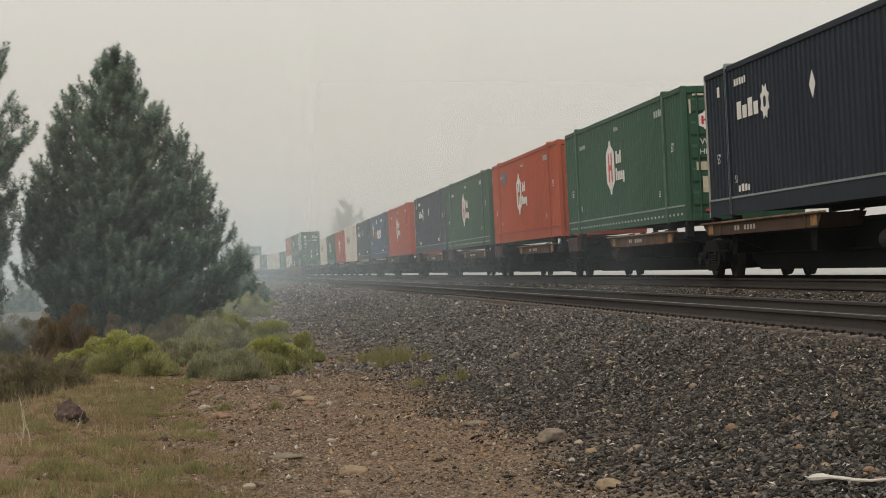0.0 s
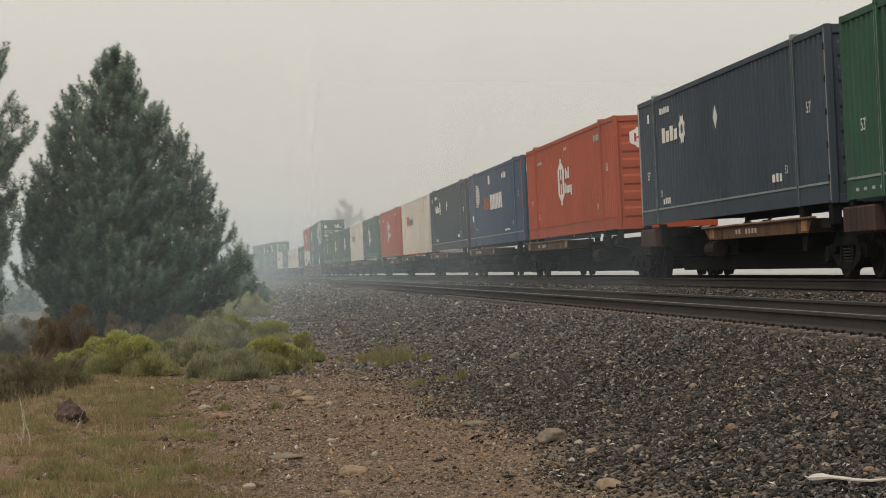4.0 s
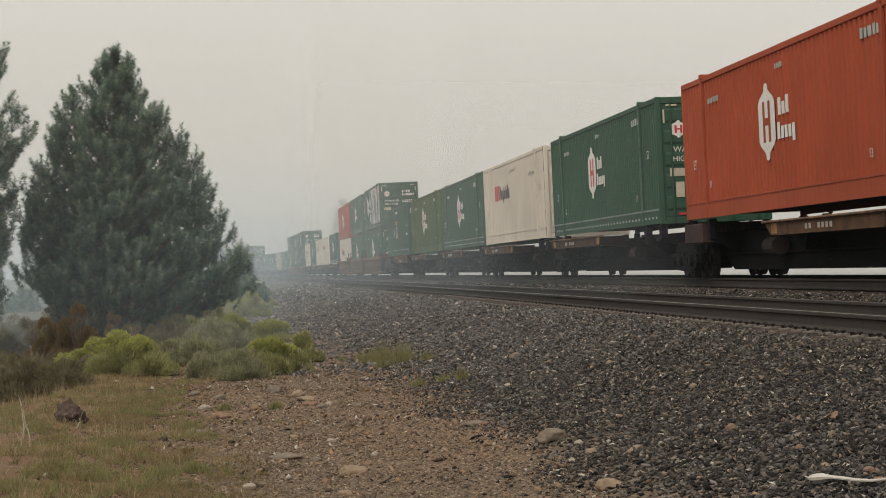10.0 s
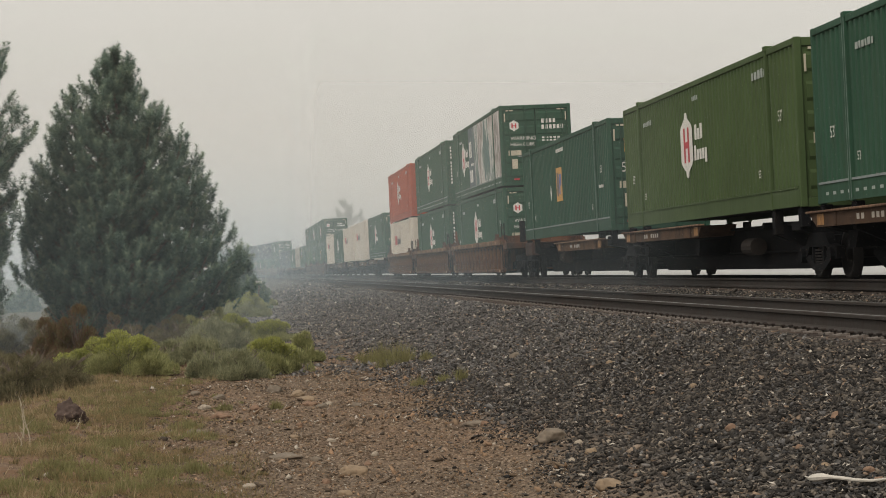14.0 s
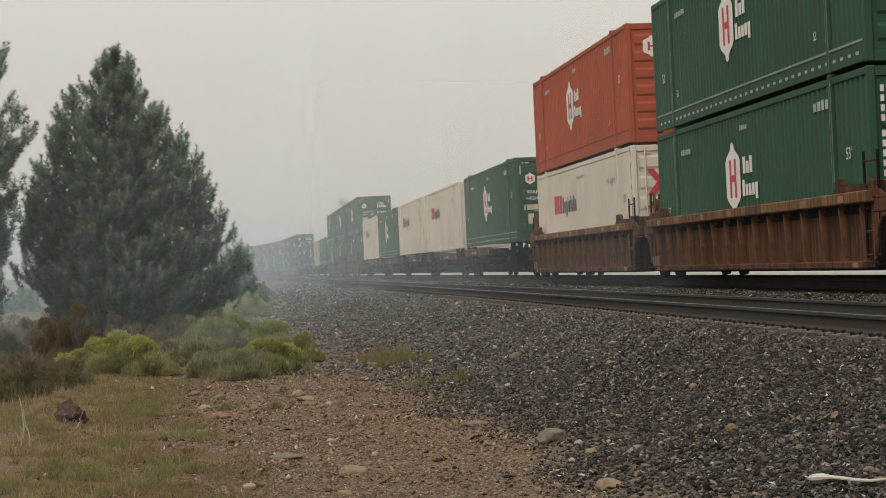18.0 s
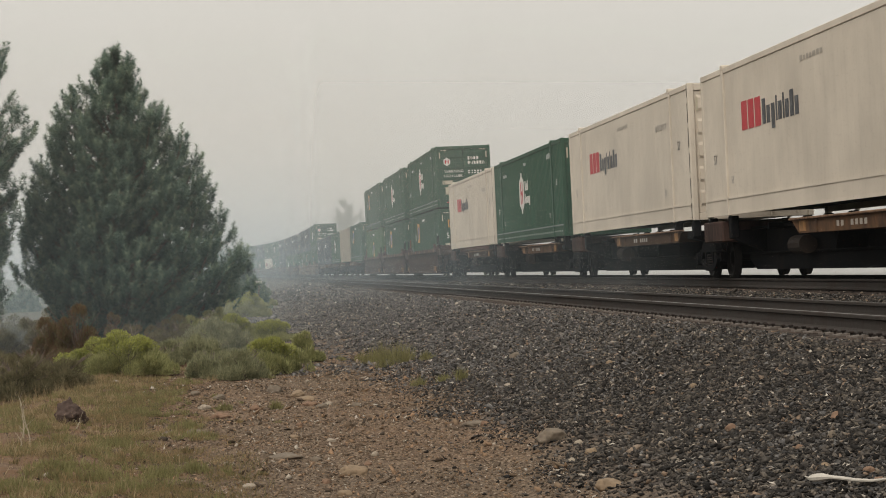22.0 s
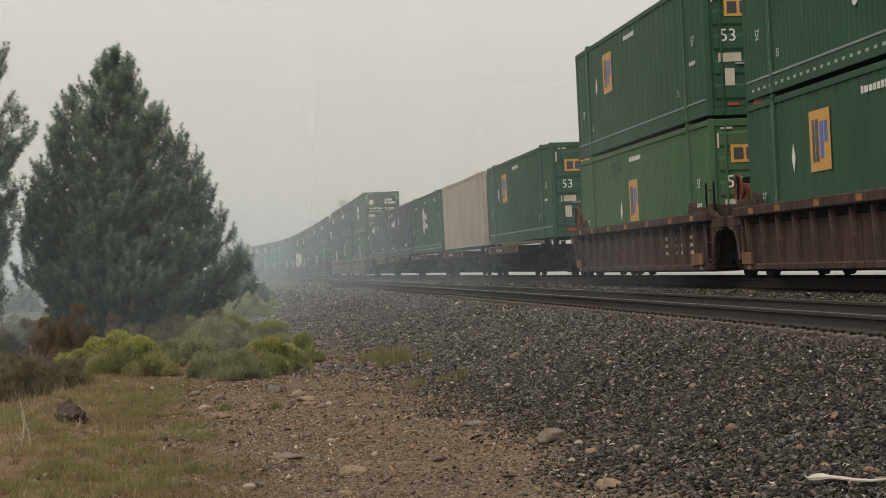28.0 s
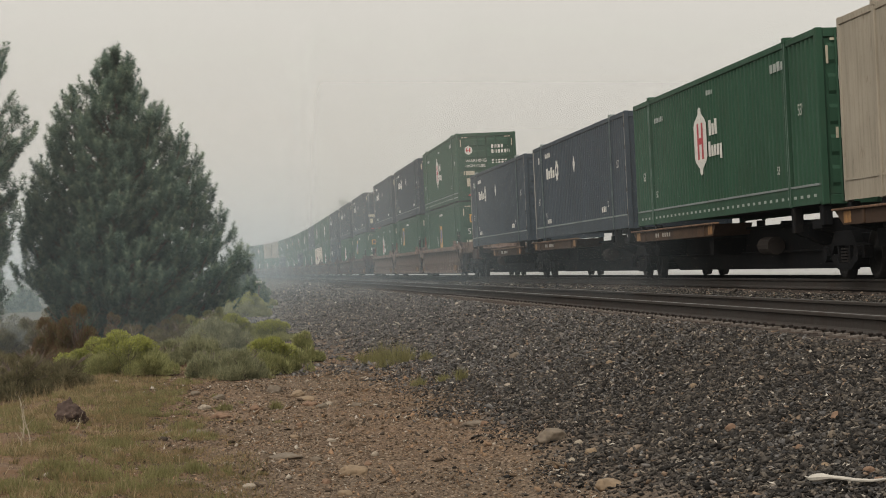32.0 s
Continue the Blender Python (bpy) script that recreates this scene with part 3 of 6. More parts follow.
def flat_marks(polys, x):
    """Flat film on the left side of a container: outlines as (y, z) pairs, 4 mm proud of the sheet."""
    m = Mesh()
    for o in polys:
        n = len(o)
        m.poly([(x, a, b) for a, b in o] + [(x + 0.003, a, b) for a, b in o], [tuple(range(n)), tuple(range(n, 2 * n))[::-1]])
    return m


def rect(y0, y1, z0, z1):
    return [(y0, z0), (y1, z0), (y1, z1), (y0, z1)]


def bars(y_start, z, w, h, gap, n, rng):
    """A line of plain bars where lettering cannot be read or is a name. It runs towards -y."""
    out, y = [], y_start
    for _ in range(n):
        ww = w * rng.uniform(0.7, 1.2)
        out.append(rect(y - ww, y, z, z + h * rng.uniform(0.8, 1.0)))
        y -= ww + gap
    return out


def hexagon(yc, zc, r):
    """A six-sided shield with a short nib above and below."""
    half = [(0.0, 1.0), (0.17, 0.95), (0.22, 0.80), (0.70, 0.60), (0.84, 0.47), (0.84, -0.47), (0.70, -0.60), (0.22, -0.80), (0.17, -0.95), (0.0, -1.0)]
    ring = half + [(-p, q) for p, q in half[-2:0:-1]]
    return [(yc + r * p, zc + r * q) for p, q in ring]


def h_shape(yc, zc, w, h):
    t = w * 0.28
    return [rect(yc - w / 2, yc - w / 2 + t, zc - h / 2, zc + h / 2), rect(yc + w / 2 - t, yc + w / 2, zc - h / 2, zc + h / 2), rect(yc - w / 2 + t, yc + w / 2 - t, zc - h * 0.09, zc + h * 0.09)]


def blocky(y_start, z0, z1, shape, width, rng, fill=0.76):
    """A row of plain bars in place of a company name. shape: one sign a bar: t tall, s short, d hanging, i thin and tall, w wide."""
    share = {"t": 1.0, "s": 1.0, "d": 1.0, "i": 0.5, "w": 1.5}
    w = width / sum(share[k] for k in shape)
    out, y, h = [], y_start, z1 - z0
    for k in shape:
        q = w * share[k] * (fill if k != "i" else 0.62)
        low, top = {"t": (0, 1), "i": (0, 1), "w": (0, 1), "s": (0, 0.72), "d": (-0.26, 0.72)}[k]
        out.append(rect(y - q, y, z0 + low * h, z0 + top * h * rng.uniform(0.95, 1.0)))
        y -= w * share[k]
    return out


def side_words(parent, body, size, y, z, x, label, mat="mark"):
    """Readable lettering on the left side, reading from far to near."""
    m = Matrix(((0, 0, -1, x), (-1, 0, 0, y), (0, 1, 0, z), (0, 0, 0, 1)))
    me = words(body, size).copy()
    me.materials.clear()
    me.materials.append(MAT[mat])
    part("size_mark", me, None, parent, label, at=m)


def end_words(parent, body, size, x, z, y, label, mat="mark"):
    m = Matrix(((1, 0, 0, x), (0, 0, -1, y), (0, 1, 0, z), (0, 0, 0, 1)))
    me = words(body, size).copy()
    me.materials.clear()
    me.materials.append(MAT[mat])
    part("warning_lettering", me, None, parent, label, at=m)


NAMES = {"green": "dark green", "green_dull": "dull green", "lime": "olive green", "mint": "faded light green", "red": "orange-red", "dark": "blackish navy", "slate": "slate navy", "teal": "dark teal", "blue": "royal blue", "white": "cream white", "tan": "weathered beige"}
STYLE_WORDS = {"hex": "with white hexagon emblem and lettering blocks", "two_tone": "with red and black blocks of lettering", "amber": "with an amber square emblem",
               "diamond": "with white lettering and diamond mark", "banner": "with red and white lettering blocks", "bare": "with bare streaked side",
               "mural": "with a rock waterfall picture on its side", "small_amber": "with a small amber emblem"}


def container(colour, style, rng, end_kind="doors"):
    """A 53-foot box. Origin in the middle of its underside; the near end is at -y, the seen side at -x."""
    box = tagged(new("shipping_container"), f"{NAMES[colour]} steel container {STYLE_WORDS[style]}", "shipping container", "containers on the train")
    hl, hw = CL / 2, CW / 2
    smooth = colour in ("white", "tan")
    depth, pitch = (0.0045, 0.61) if smooth else ((0.032, 0.27) if colour not in ("dark", "slate", "teal") else (0.030, 0.30))
    if style == "amber":
        depth, pitch = 0.022, 0.56
    for sign in (-1, 1):
        x = sign * (hw - 0.014)
        part("side_panel", corrugated(x, sign, -hl + 0.10, hl - 0.10, 0.36, CH - 0.13, pitch, depth), colour, box)
        rail = part("bottom_rail", Mesh().cbox(min(sign * hw, sign * (hw - 0.09)), max(sign * hw, sign * (hw - 0.09)), -hl + 0.08, hl - 0.08, 0.03, 0.33, 0.01), colour, box)
        lip = Mesh().box(min(sign * (hw + 0.012), sign * (hw - 0.02)), max(sign * (hw + 0.012), sign * (hw - 0.02)), -hl + 0.14, hl - 0.14, 0.325, 0.362)
        foot_lip = Mesh().box(min(sign * (hw + 0.010), sign * (hw - 0.02)), max(sign * (hw + 0.010), sign * (hw - 0.02)), -hl + 0.14, hl - 0.14, 0.02, 0.055)
        if sign < 0:
            part("rail_foot", foot_lip, colour, rail)
        if sign < 0:
            part("rail_lip", lip, "rail_pale" if colour in ("dark", "slate", "teal", "blue", "green", "green_dull") else colour, rail)
        part("top_rail", Mesh().cbox(min(sign * hw, sign * (hw - 0.07)), max(sign * hw, sign * (hw - 0.07)), -hl + 0.08, hl - 0.08, CH - 0.125, CH - 0.01, 0.01), colour, box)
        for y in (-POST_Y, POST_Y):
            post = Mesh().cbox(min(sign * (hw + 0.022), sign * (hw - 0.05)), max(sign * (hw + 0.022), sign * (hw - 0.05)), y - 0.065, y + 0.065, 0.0, CH, 0.012)
            post = part("lifting_post", post, colour, box)
            if colour in ("green", "green_dull", "teal", "blue", "dark", "slate") and sign < 0:
                # thin strips put edge highlights on the post as pale colour
                edge = Mesh()
                for e in (-0.058, 0.052):
                    edge.box(-hw - 0.026, -hw - 0.02, y + e, y + e + 0.014, 0.03, CH - 0.03)
                part("post_highlight", edge, "highlight_pale", post, "thin pale highlight painted along the post's edges")
            part("corner_casting", Mesh().cbox(min(sign * (hw + 0.028), sign * (hw - 0.13)), max(sign * (hw + 0.028), sign * (hw - 0.13)), y - 0.085, y + 0.085, CH - 0.06, CH + 0.045, 0.012), "rail_pale" if colour in ("dark", "slate") else colour, post)
        for y in (-1, 1):
            part("corner_post", Mesh().cbox(min(sign * hw, sign * (hw - 0.13)), max(sign * hw, sign * (hw - 0.13)), min(y * hl, y * (hl - 0.12)), max(y * hl, y * (hl - 0.12)), 0.0, CH, 0.015), "pale_post" if colour in ("dark", "slate", "teal") and y > 0 else colour, box)
    part("roof", Mesh().box(-hw + 0.06, hw - 0.06, -hl + 0.1, hl - 0.1, CH - 0.05, CH - 0.02), colour, box)
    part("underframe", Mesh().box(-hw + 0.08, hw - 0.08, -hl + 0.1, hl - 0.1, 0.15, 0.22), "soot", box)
    part("end_wall", Mesh().box(-hw + 0.12, hw - 0.12, hl - 0.07, hl - 0.02, 0.1, CH - 0.05), colour, box)
    # the near end
    ye = -hl + 0.02
    part("door_header", Mesh().cbox(-hw + 0.125, hw - 0.125, ye, ye + 0.10, CH - 0.16, CH - 0.01, 0.01), colour, box)
    part("door_sill", Mesh().cbox(-hw + 0.125, hw - 0.125, ye, ye + 0.10, 0.0, 0.16, 0.01), colour, box)
    if end_kind == "doors":
        for sign in (-1, 1):
            a, b = sorted((sign * 0.012, sign * (hw - 0.135)))
            leaf = Mesh().box(a, b, ye + 0.03, ye + 0.07, 0.17, CH - 0.17)
            for i in range(5):
                z = 0.30 + i * 0.50
                leaf.prism([(ye + 0.03, z), (ye + 0.004, z + 0.06), (ye + 0.004, z + 0.28), (ye + 0.03, z + 0.34)], "x", a + 0.06, b - 0.06)
            door = part("door", leaf, "tan_door" if colour == "tan" else colour, box)
            for k in (0.30, 0.74):
                xr = sign * k * hw
                part("lock_rod", Mesh().tube((xr, ye - 0.022, 0.05), (xr, ye - 0.022, CH - 0.05), 0.019, n=6), "rail_pale" if colour in ("dark", "slate", "blue") else colour, door, "painted steel locking rod")
            part("door_handle", Mesh().cbox(sign * 0.52 - 0.16, sign * 0.52 + 0.16, ye - 0.035, ye - 0.012, 1.02, 1.06, 0.006), "rail_pale", door)
        if style in ("hex", "mural"):
            em = hexagon(-0.78, 2.15, 0.20)
            part("door_emblem", Mesh().poly([(y, ye - 0.006, z) for y, z in em], [tuple(range(len(em)))]), "mark", box, "white hexagon emblem")
            hb = Mesh()
            for o in h_shape(-0.78, 2.15, 0.18, 0.18):
                hb.poly([(y, ye - 0.009, z) for y, z in o], [(0, 1, 2, 3)])
            part("door_emblem_core", hb, "mark_red", box)
            end_words(box, "WARNING", 0.19, -0.92, 1.63, ye - 0.006, "white warning words")
            end_words(box, "HIGH CUBE", 0.17, -0.94, 1.42, ye - 0.006, "white warning words")
        nb = Mesh()
        for row, n in ((2.22, 4), (2.00, 6), (1.66, 5), (1.56, 5)):
            h = 0.15 if row > 1.9 else 0.06
            x = 0.22
            for _ in range(n):
                nb.poly([(x, ye - 0.006, row), (x + 0.09, ye - 0.006, row), (x + 0.09, ye - 0.006, row + h), (x, ye - 0.006, row + h)], [(0, 1, 2, 3)])
                x += 0.14
        part("number_lettering", nb, "mark" if colour not in ("white", "tan") else "mark_dark", box)
        pl = Mesh()
        for x0, x1, z0, z1 in ((-1.02, -0.55, 1.08, 1.26), (-0.90, -0.70, 0.60, 0.95), (0.25, 0.45, 0.72, 0.92), (-1.05, -0.80, 2.68, 2.72), (0.80, 1.05, 2.68, 2.72), (-1.13, -1.09, 2.3, 2.6), (1.09, 1.13, 2.3, 2.6)):
            pl.box(x0, x1, ye - 0.010, ye - 0.004, z0, z1)
        part("placard_film", pl, "placard_tan", box, "yellowed placards and marking strips")
        rd = Mesh()
        for x in (-0.75, -0.25, 0.45, 0.95):
            rd.box(x - 0.11, x + 0.11, ye - 0.008, ye - 0.002, 0.20, 0.25)
        part("red_film", rd, "mark_red", box)
        if colour == "white":
            end_words(box, "WARNING", 0.20, -1.02, 1.28, ye - 0.012, "dark warning words", "mark_dark")
            end_words(box, "HIGH CUBE", 0.19, -1.02, 1.02, ye - 0.012, "dark warning words", "mark_dark")
        if style in ("amber", "small_amber"):
            part("door_emblem", Mesh().box(-0.86, -0.06, ye - 0.012, ye - 0.004, 2.0, 2.36), "mark_yellow", box, "amber emblem plate")
            plate = Mesh()
            for x0, x1, z0, z1 in ((-0.80, -0.60, 2.06, 2.30), (-0.54, -0.36, 2.06, 2.30), (-0.30, -0.12, 2.06, 2.30)):
                plate.box(x0, x1, ye - 0.016, ye - 0.012, z0, z1)
            part("door_emblem_core", plate, "mark_dark", box)
            end_words(box, "53", 0.36, -0.98, 1.50, ye - 0.006, "white size mark")
    else:
        wall = part("bulkhead", Mesh().box(-CW / 2 + 0.135, CW / 2 - 0.135, ye + 0.03, ye + 0.07, 0.165, CH - 0.165), colour, box)
        rib = corrugated_end(ye).data("bulkhead_rib", colour)
        for i in range(6):
            part("bulkhead_rib", rib, None, wall, at=Matrix.Translation((0, 0, i * 0.41)))
        if style == "hex":
            em = hexagon(-0.66, 2.32, 0.26)
            part("door_emblem", Mesh().poly([(x, ye - 0.006, z) for x, z in em], [tuple(range(len(em)))]), "mark", box, "white hexagon emblem")
            hb, col = Mesh(), Mesh()
            for o in h_shape(-0.66, 2.32, 0.20, 0.22):
                hb.poly([(x, ye - 0.009, z) for x, z in o], [(0, 1, 2, 3)])
            part("door_emblem_core", hb, "mark_red", box)
            for k in range(11):
                z = 2.50 - k * 0.15 - (0.08 if k > 3 else 0)
                col.poly([(x, ye - 0.006, q) for x, q in rect(-1.10, -1.04, z, z + 0.10)], [(0, 1, 2, 3)])
            if colour == "green":
                part("code_lettering", col, "mark", box, "upright line of white code blocks")
    if colour in ("white", "tan"):
        part("door_seal", Mesh().box(-hw - 0.005, -hw + 0.02, -hl + 0.10, -hl + 0.135, 0.05, CH - 0.05), "soot", box, "dark rubber door seal")
    if colour in ("dark", "slate", "teal", "white", "tan"):
        for z in (0.42, 0.95, 1.48, 2.01, 2.54):
            part("hinge", Mesh().cbox(-hw - 0.014, -hw + 0.05, -hl + 0.03, -hl + 0.115, z - 0.055, z + 0.055, 0.008), colour if colour == "white" else "frame_dark", box, "steel door hinge")
    if colour in ("dark", "slate", "teal"):
        part("post_strip", Mesh().box(-hw - 0.006, -hw - 0.001, -hl + 0.02, -hl + 0.05, 0.06, CH - 0.06), "pale_post", box, "chalky strip along the corner post")
    # side marks
    xm = -hw + 0.0095   # just proud of the side sheet
    xr = -hw - 0.004    # just proud of the rails and posts
    if style in ("hex", "mural"):
        yc = 0.9 if style == "hex" else 4.3
        part("emblem", flat_marks([hexagon(yc, 1.60, 0.70)], xm), "mark", box, "white hexagon emblem")
        part("emblem_core", flat_marks(h_shape(yc, 1.60, 0.54, 0.74), xm - 0.004), "mark_red" if colour != "red" else "red", box)
        name = blocky(yc - 0.82, 1.66, 1.98, "tst", 0.78, rng) + blocky(yc - 0.72, 1.24, 1.55, "tsssd", 1.25, rng)
        part("name_lettering", flat_marks(name, xm), "mark", box)
        small = bars(0.2 if style == "hex" else -1, 2.48, 0.11, 0.10, 0.04, 4, rng)
        small += bars(-5.0, 2.42, 0.17, 0.17, 0.06, 5, rng)
        small += bars(5.6, 2.3, 0.12, 0.12, 0.05, 6, rng)
        part("small_lettering", flat_marks(small, xm), "slot_pale", box)
        if colour in ("green", "green_dull"):
            dots = []
            y = -hl + 0.35
            while y < hl - 0.3:
                dots.append(rect(y, y + 0.16, 0.14, 0.19))
                y += 0.42
            part("tine_strip", flat_marks(dots, xr), "slot_pale", box, "row of pale slots along the bottom rail")
        if style == "mural":
            part("picture_panel", flat_marks([rect(-7.9, 2.3, 0.26, 2.74)], xm - 0.006), mural_material(), box, "printed picture of wet grey rock")
            part("picture_lettering", flat_marks(blocky(2.0, 1.55, 2.2, "tt", 0.9, rng) + blocky(2.0, 0.55, 1.05, "tt", 1.1, rng) + bars(1.6, 1.2, 0.18, 0.12, 0.06, 4, rng), xm - 0.010), "mark", box)
    elif style == "two_tone":
        part("name_lettering", flat_marks(blocky(4.7, 1.57, 2.12, "www", 1.55, rng, 0.86), xm), "mark_red", box, "red lettering blocks")
        part("name_lettering", flat_marks(blocky(3.12, 1.58, 2.04, "tsdisists", 2.6, rng), xm), "mark_dark", box, "black lettering blocks")
        part("small_lettering", flat_marks(bars(0.4, 2.45, 0.16, 0.09, 0.06, 7, rng) + bars(-4.4, 2.1, 0.20, 0.14, 0.07, 5, rng), xm), "mark_grey", box)
    elif style == "diamond":
        part("name_lettering", flat_marks(blocky(5.35, 1.80, 2.14, "tsts", 1.75, rng), xm), "mark", box)
        star = [(3.2 + (0.34 if i % 2 else 0.25) * math.cos(math.pi * i / 8), 1.98 + (0.34 if i % 2 else 0.25) * math.sin(math.pi * i / 8)) for i in range(16)]
        part("star_mark", flat_marks([star], xm), "mark", box, "white star mark")
        part("star_core", flat_marks([[(3.2 + 0.11 * math.cos(math.pi * i / 4), 1.98 + 0.11 * math.sin(math.pi * i / 4)) for i in range(8)]], xm - 0.004), colour, box)
        part("diamond", flat_marks([[(0.0, 1.76), (-0.19, 2.0), (0.0, 2.24), (0.19, 2.0)]], xm), "mark", box, "white diamond mark")
        part("small_lettering", flat_marks(bars(5.5, 2.45, 0.15, 0.14, 0.07, 5, rng) + bars(5.5, 0.44, 0.16, 0.14, 0.08, 4, rng) + bars(-4.3, 0.5, 0.2, 0.16, 0.08, 3, rng) + [rect(6.75, 6.95, 2.35, 2.55)], xm), "mark", box)
    elif style in ("amber", "small_amber"):
        y, w, h = (3.2, 0.62, 0.50) if style == "amber" else (0.4, 0.55, 0.5)
        zc = 1.95 if style == "amber" else 1.55
        part("emblem", flat_marks([rect(y - w, y + w, zc - h, zc + h)], xm), "mark_yellow", box, "amber square emblem")
        part("emblem_core", flat_marks([rect(y + w * 0.5, y + w * 0.72, zc - h * 0.7, zc + h * 0.7)] + [rect(y + w * 0.12, y + w * 0.42, zc - h * 0.7, zc + h * 0.7)], xm - 0.004), "mark_dark", box)
        part("emblem_core", flat_marks([rect(y - w * 0.35, y - w * 0.02, zc - h * 0.6, zc + h * 0.6), rect(y - w * 0.75, y - w * 0.45, zc - h * 0.1, zc + h * 0.6)], xm - 0.004), "mark_blue", box)
        part("small_lettering", flat_marks(bars(0.8, 2.5, 0.16, 0.12, 0.05, 7, rng) + bars(-6.5, 1.15, 0.12, 0.09, 0.05, 4, rng) + [[(y + 1.7, zc - 0.45), (y + 1.57, zc - 0.2), (y + 1.7, zc + 0.05), (y + 1.83, zc - 0.2)]], xm), "mark", box)
    elif style == "banner":
        part("name_lettering", flat_marks(blocky(3.0, 1.37, 1.82, "tttt", 1.75, rng), xm), "red", box, "red lettering blocks")
        part("name_lettering", flat_marks(blocky(1.1, 1.32, 1.90, "tttttttt", 3.6, rng), xm), "mark", box, "white lettering blocks")
        part("striped_emblem", flat_marks([rect(5.45 - 1.05 * math.sqrt(1 - ((i - 4.5) / 5.2) ** 2), 5.5 + 0.15 * math.sqrt(1 - ((i - 4.5) / 5.2) ** 2), 1.55 + 0.09 * i, 1.60 + 0.09 * i) for i in range(10)], xm), "mark", box, "striped white emblem")
        part("small_lettering", flat_marks([rect(1.0, 1.5, 2.3, 2.62), rect(6.7, 7.1, 1.0, 1.25)] + bars(-2.6, 2.35, 0.3, 0.22, 0.1, 3, rng) + bars(-3.0, 0.45, 0.2, 0.08, 0.05, 6, rng), xm), "mark", box)
        part("corner_trim", flat_marks([rect(hl - 0.12, hl - 0.01, 0.05, CH - 0.05), rect(-hl + 0.01, -hl + 0.14, 0.05, CH - 0.05)], xr), "red", box, "orange-red corner stripe")
    if style != "bare":
        for y, z in ((7.2, 1.05), (-6.75, 1.55), (-5.2, 0.62), (5.75, 0.62)):
            side_words(box, "53'" if abs(y) > 6 else "53", 0.27 if abs(y) > 6 else 0.2, y, z, xm, "dark size mark" if smooth else "white size mark", "mark_dark" if smooth else "mark")
    return box


def corrugated_end(ye):
    return Mesh().prism([(ye + 0.029, 0.30), (ye + 0.002, 0.35), (ye + 0.002, 0.52), (ye + 0.029, 0.58)], "x", -1.08, 1.08)


def mural_material():
    n = Nodes("printed_rock_picture")
    a = n.noise(0.55, n.coords((1, 1, 0.45)), 7, 0.62)
    b = n.noise(4.0, n.coords((1, 2.0, 0.5)), 6, 0.7)
    along = n.add("ShaderNodeSeparateXYZ", Vector=n.add("ShaderNodeTexCoord").outputs["Object"]).outputs["Y"]
    col = n.ramp(n.math("ADD", n.math("MULTIPLY", a, 0.78), n.math("MULTIPLY", b, 0.22)), [(0.36, (0.03, 0.10, 0.10)), (0.43, (0.06, 0.11, 0.085)), (0.455, (0.55, 0.53, 0.49)), (0.50, (0.38, 0.33, 0.29)), (0.535, (0.09, 0.07, 0.055)), (0.57, (0.46, 0.41, 0.38)), (0.64, (0.66, 0.63, 0.60))])
    deep = n.mix(n.range(b, 0.35, 0.65), (0.012, 0.035, 0.045), (0.04, 0.075, 0.08))
    col = n.mix(n.range(n.math("ADD", along, n.range(a, 0.3, 0.7, -1.5, 1.5)), -1.0, 0.6, smooth=True), col, deep)
    return n.done(col, 0.5, 0.0, 0.35)


# ---------------------------------------------------------------- cars
WHEEL_R = 0.42


def wheel_mesh(sign):
    m = Mesh()
    rim = [(WHEEL_R + 0.028, -0.07), (WHEEL_R + 0.028, -0.045), (WHEEL_R, -0.03), (WHEEL_R - 0.008, 0.062), (0.34, 0.066), (0.30, 0.02), (0.15, 0.01), (0.12, 0.06), (0.0, 0.06)]
    n = 22
    pts, faces = [], []
    for r, x in rim:
        for i in range(n):
            a = 2 * math.pi * i / n
            pts.append((sign * x, r * math.cos(a), r * math.sin(a)))
    k = len(rim)
    for j in range(k - 1):
        for i in range(n):
            faces.append((j * n + i, j * n + (i + 1) % n, (j + 1) * n + (i + 1) % n, (j + 1) * n + i))
    return m.poly(pts, faces + [tuple(range(n))])


WHEEL = {s: wheel_mesh(s).data("wheel", "wheel", True) for s in (-1, 1)}


def side_frame(sign):
    """Cast bogie side frame with its bolster opening."""
    m = Mesh()
    x0, x1 = sorted((sign * 0.93, sign * 1.07))
    top = [(-1.15, 0.36), (-1.15, 0.55), (-0.72, 0.60), (-0.48, 0.80), (0.48, 0.80), (0.72, 0.60), (1.15, 0.55), (1.15, 0.36), (0.80, 0.34), (0.52, 0.56), (-0.52, 0.56), (-0.80, 0.34)]
    m.prism(top, "x", x0, x1)
    m.prism([(-0.80, 0.36), (-0.36, 0.17), (0.36, 0.17), (0.80, 0.36), (0.62, 0.42), (0.30, 0.28), (-0.30, 0.28), (-0.62, 0.42)], "x", x0, x1)
    for y in (-0.30, 0.30):
        m.box(x0, x1, y - 0.06 if y < 0 else y, y if y < 0 else y + 0.06, 0.2, 0.62)
    for y in (-0.9, 0.9):
        m.tube((sign * 0.95, y, 0.42), (sign * 1.14, y, 0.42), 0.13, n=10)
    return m


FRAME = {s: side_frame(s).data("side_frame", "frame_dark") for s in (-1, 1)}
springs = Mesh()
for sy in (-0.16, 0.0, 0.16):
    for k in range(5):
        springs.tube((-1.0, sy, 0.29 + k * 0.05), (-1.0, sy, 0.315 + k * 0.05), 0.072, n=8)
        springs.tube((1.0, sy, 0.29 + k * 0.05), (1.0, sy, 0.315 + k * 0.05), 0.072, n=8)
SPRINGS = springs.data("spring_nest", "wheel")
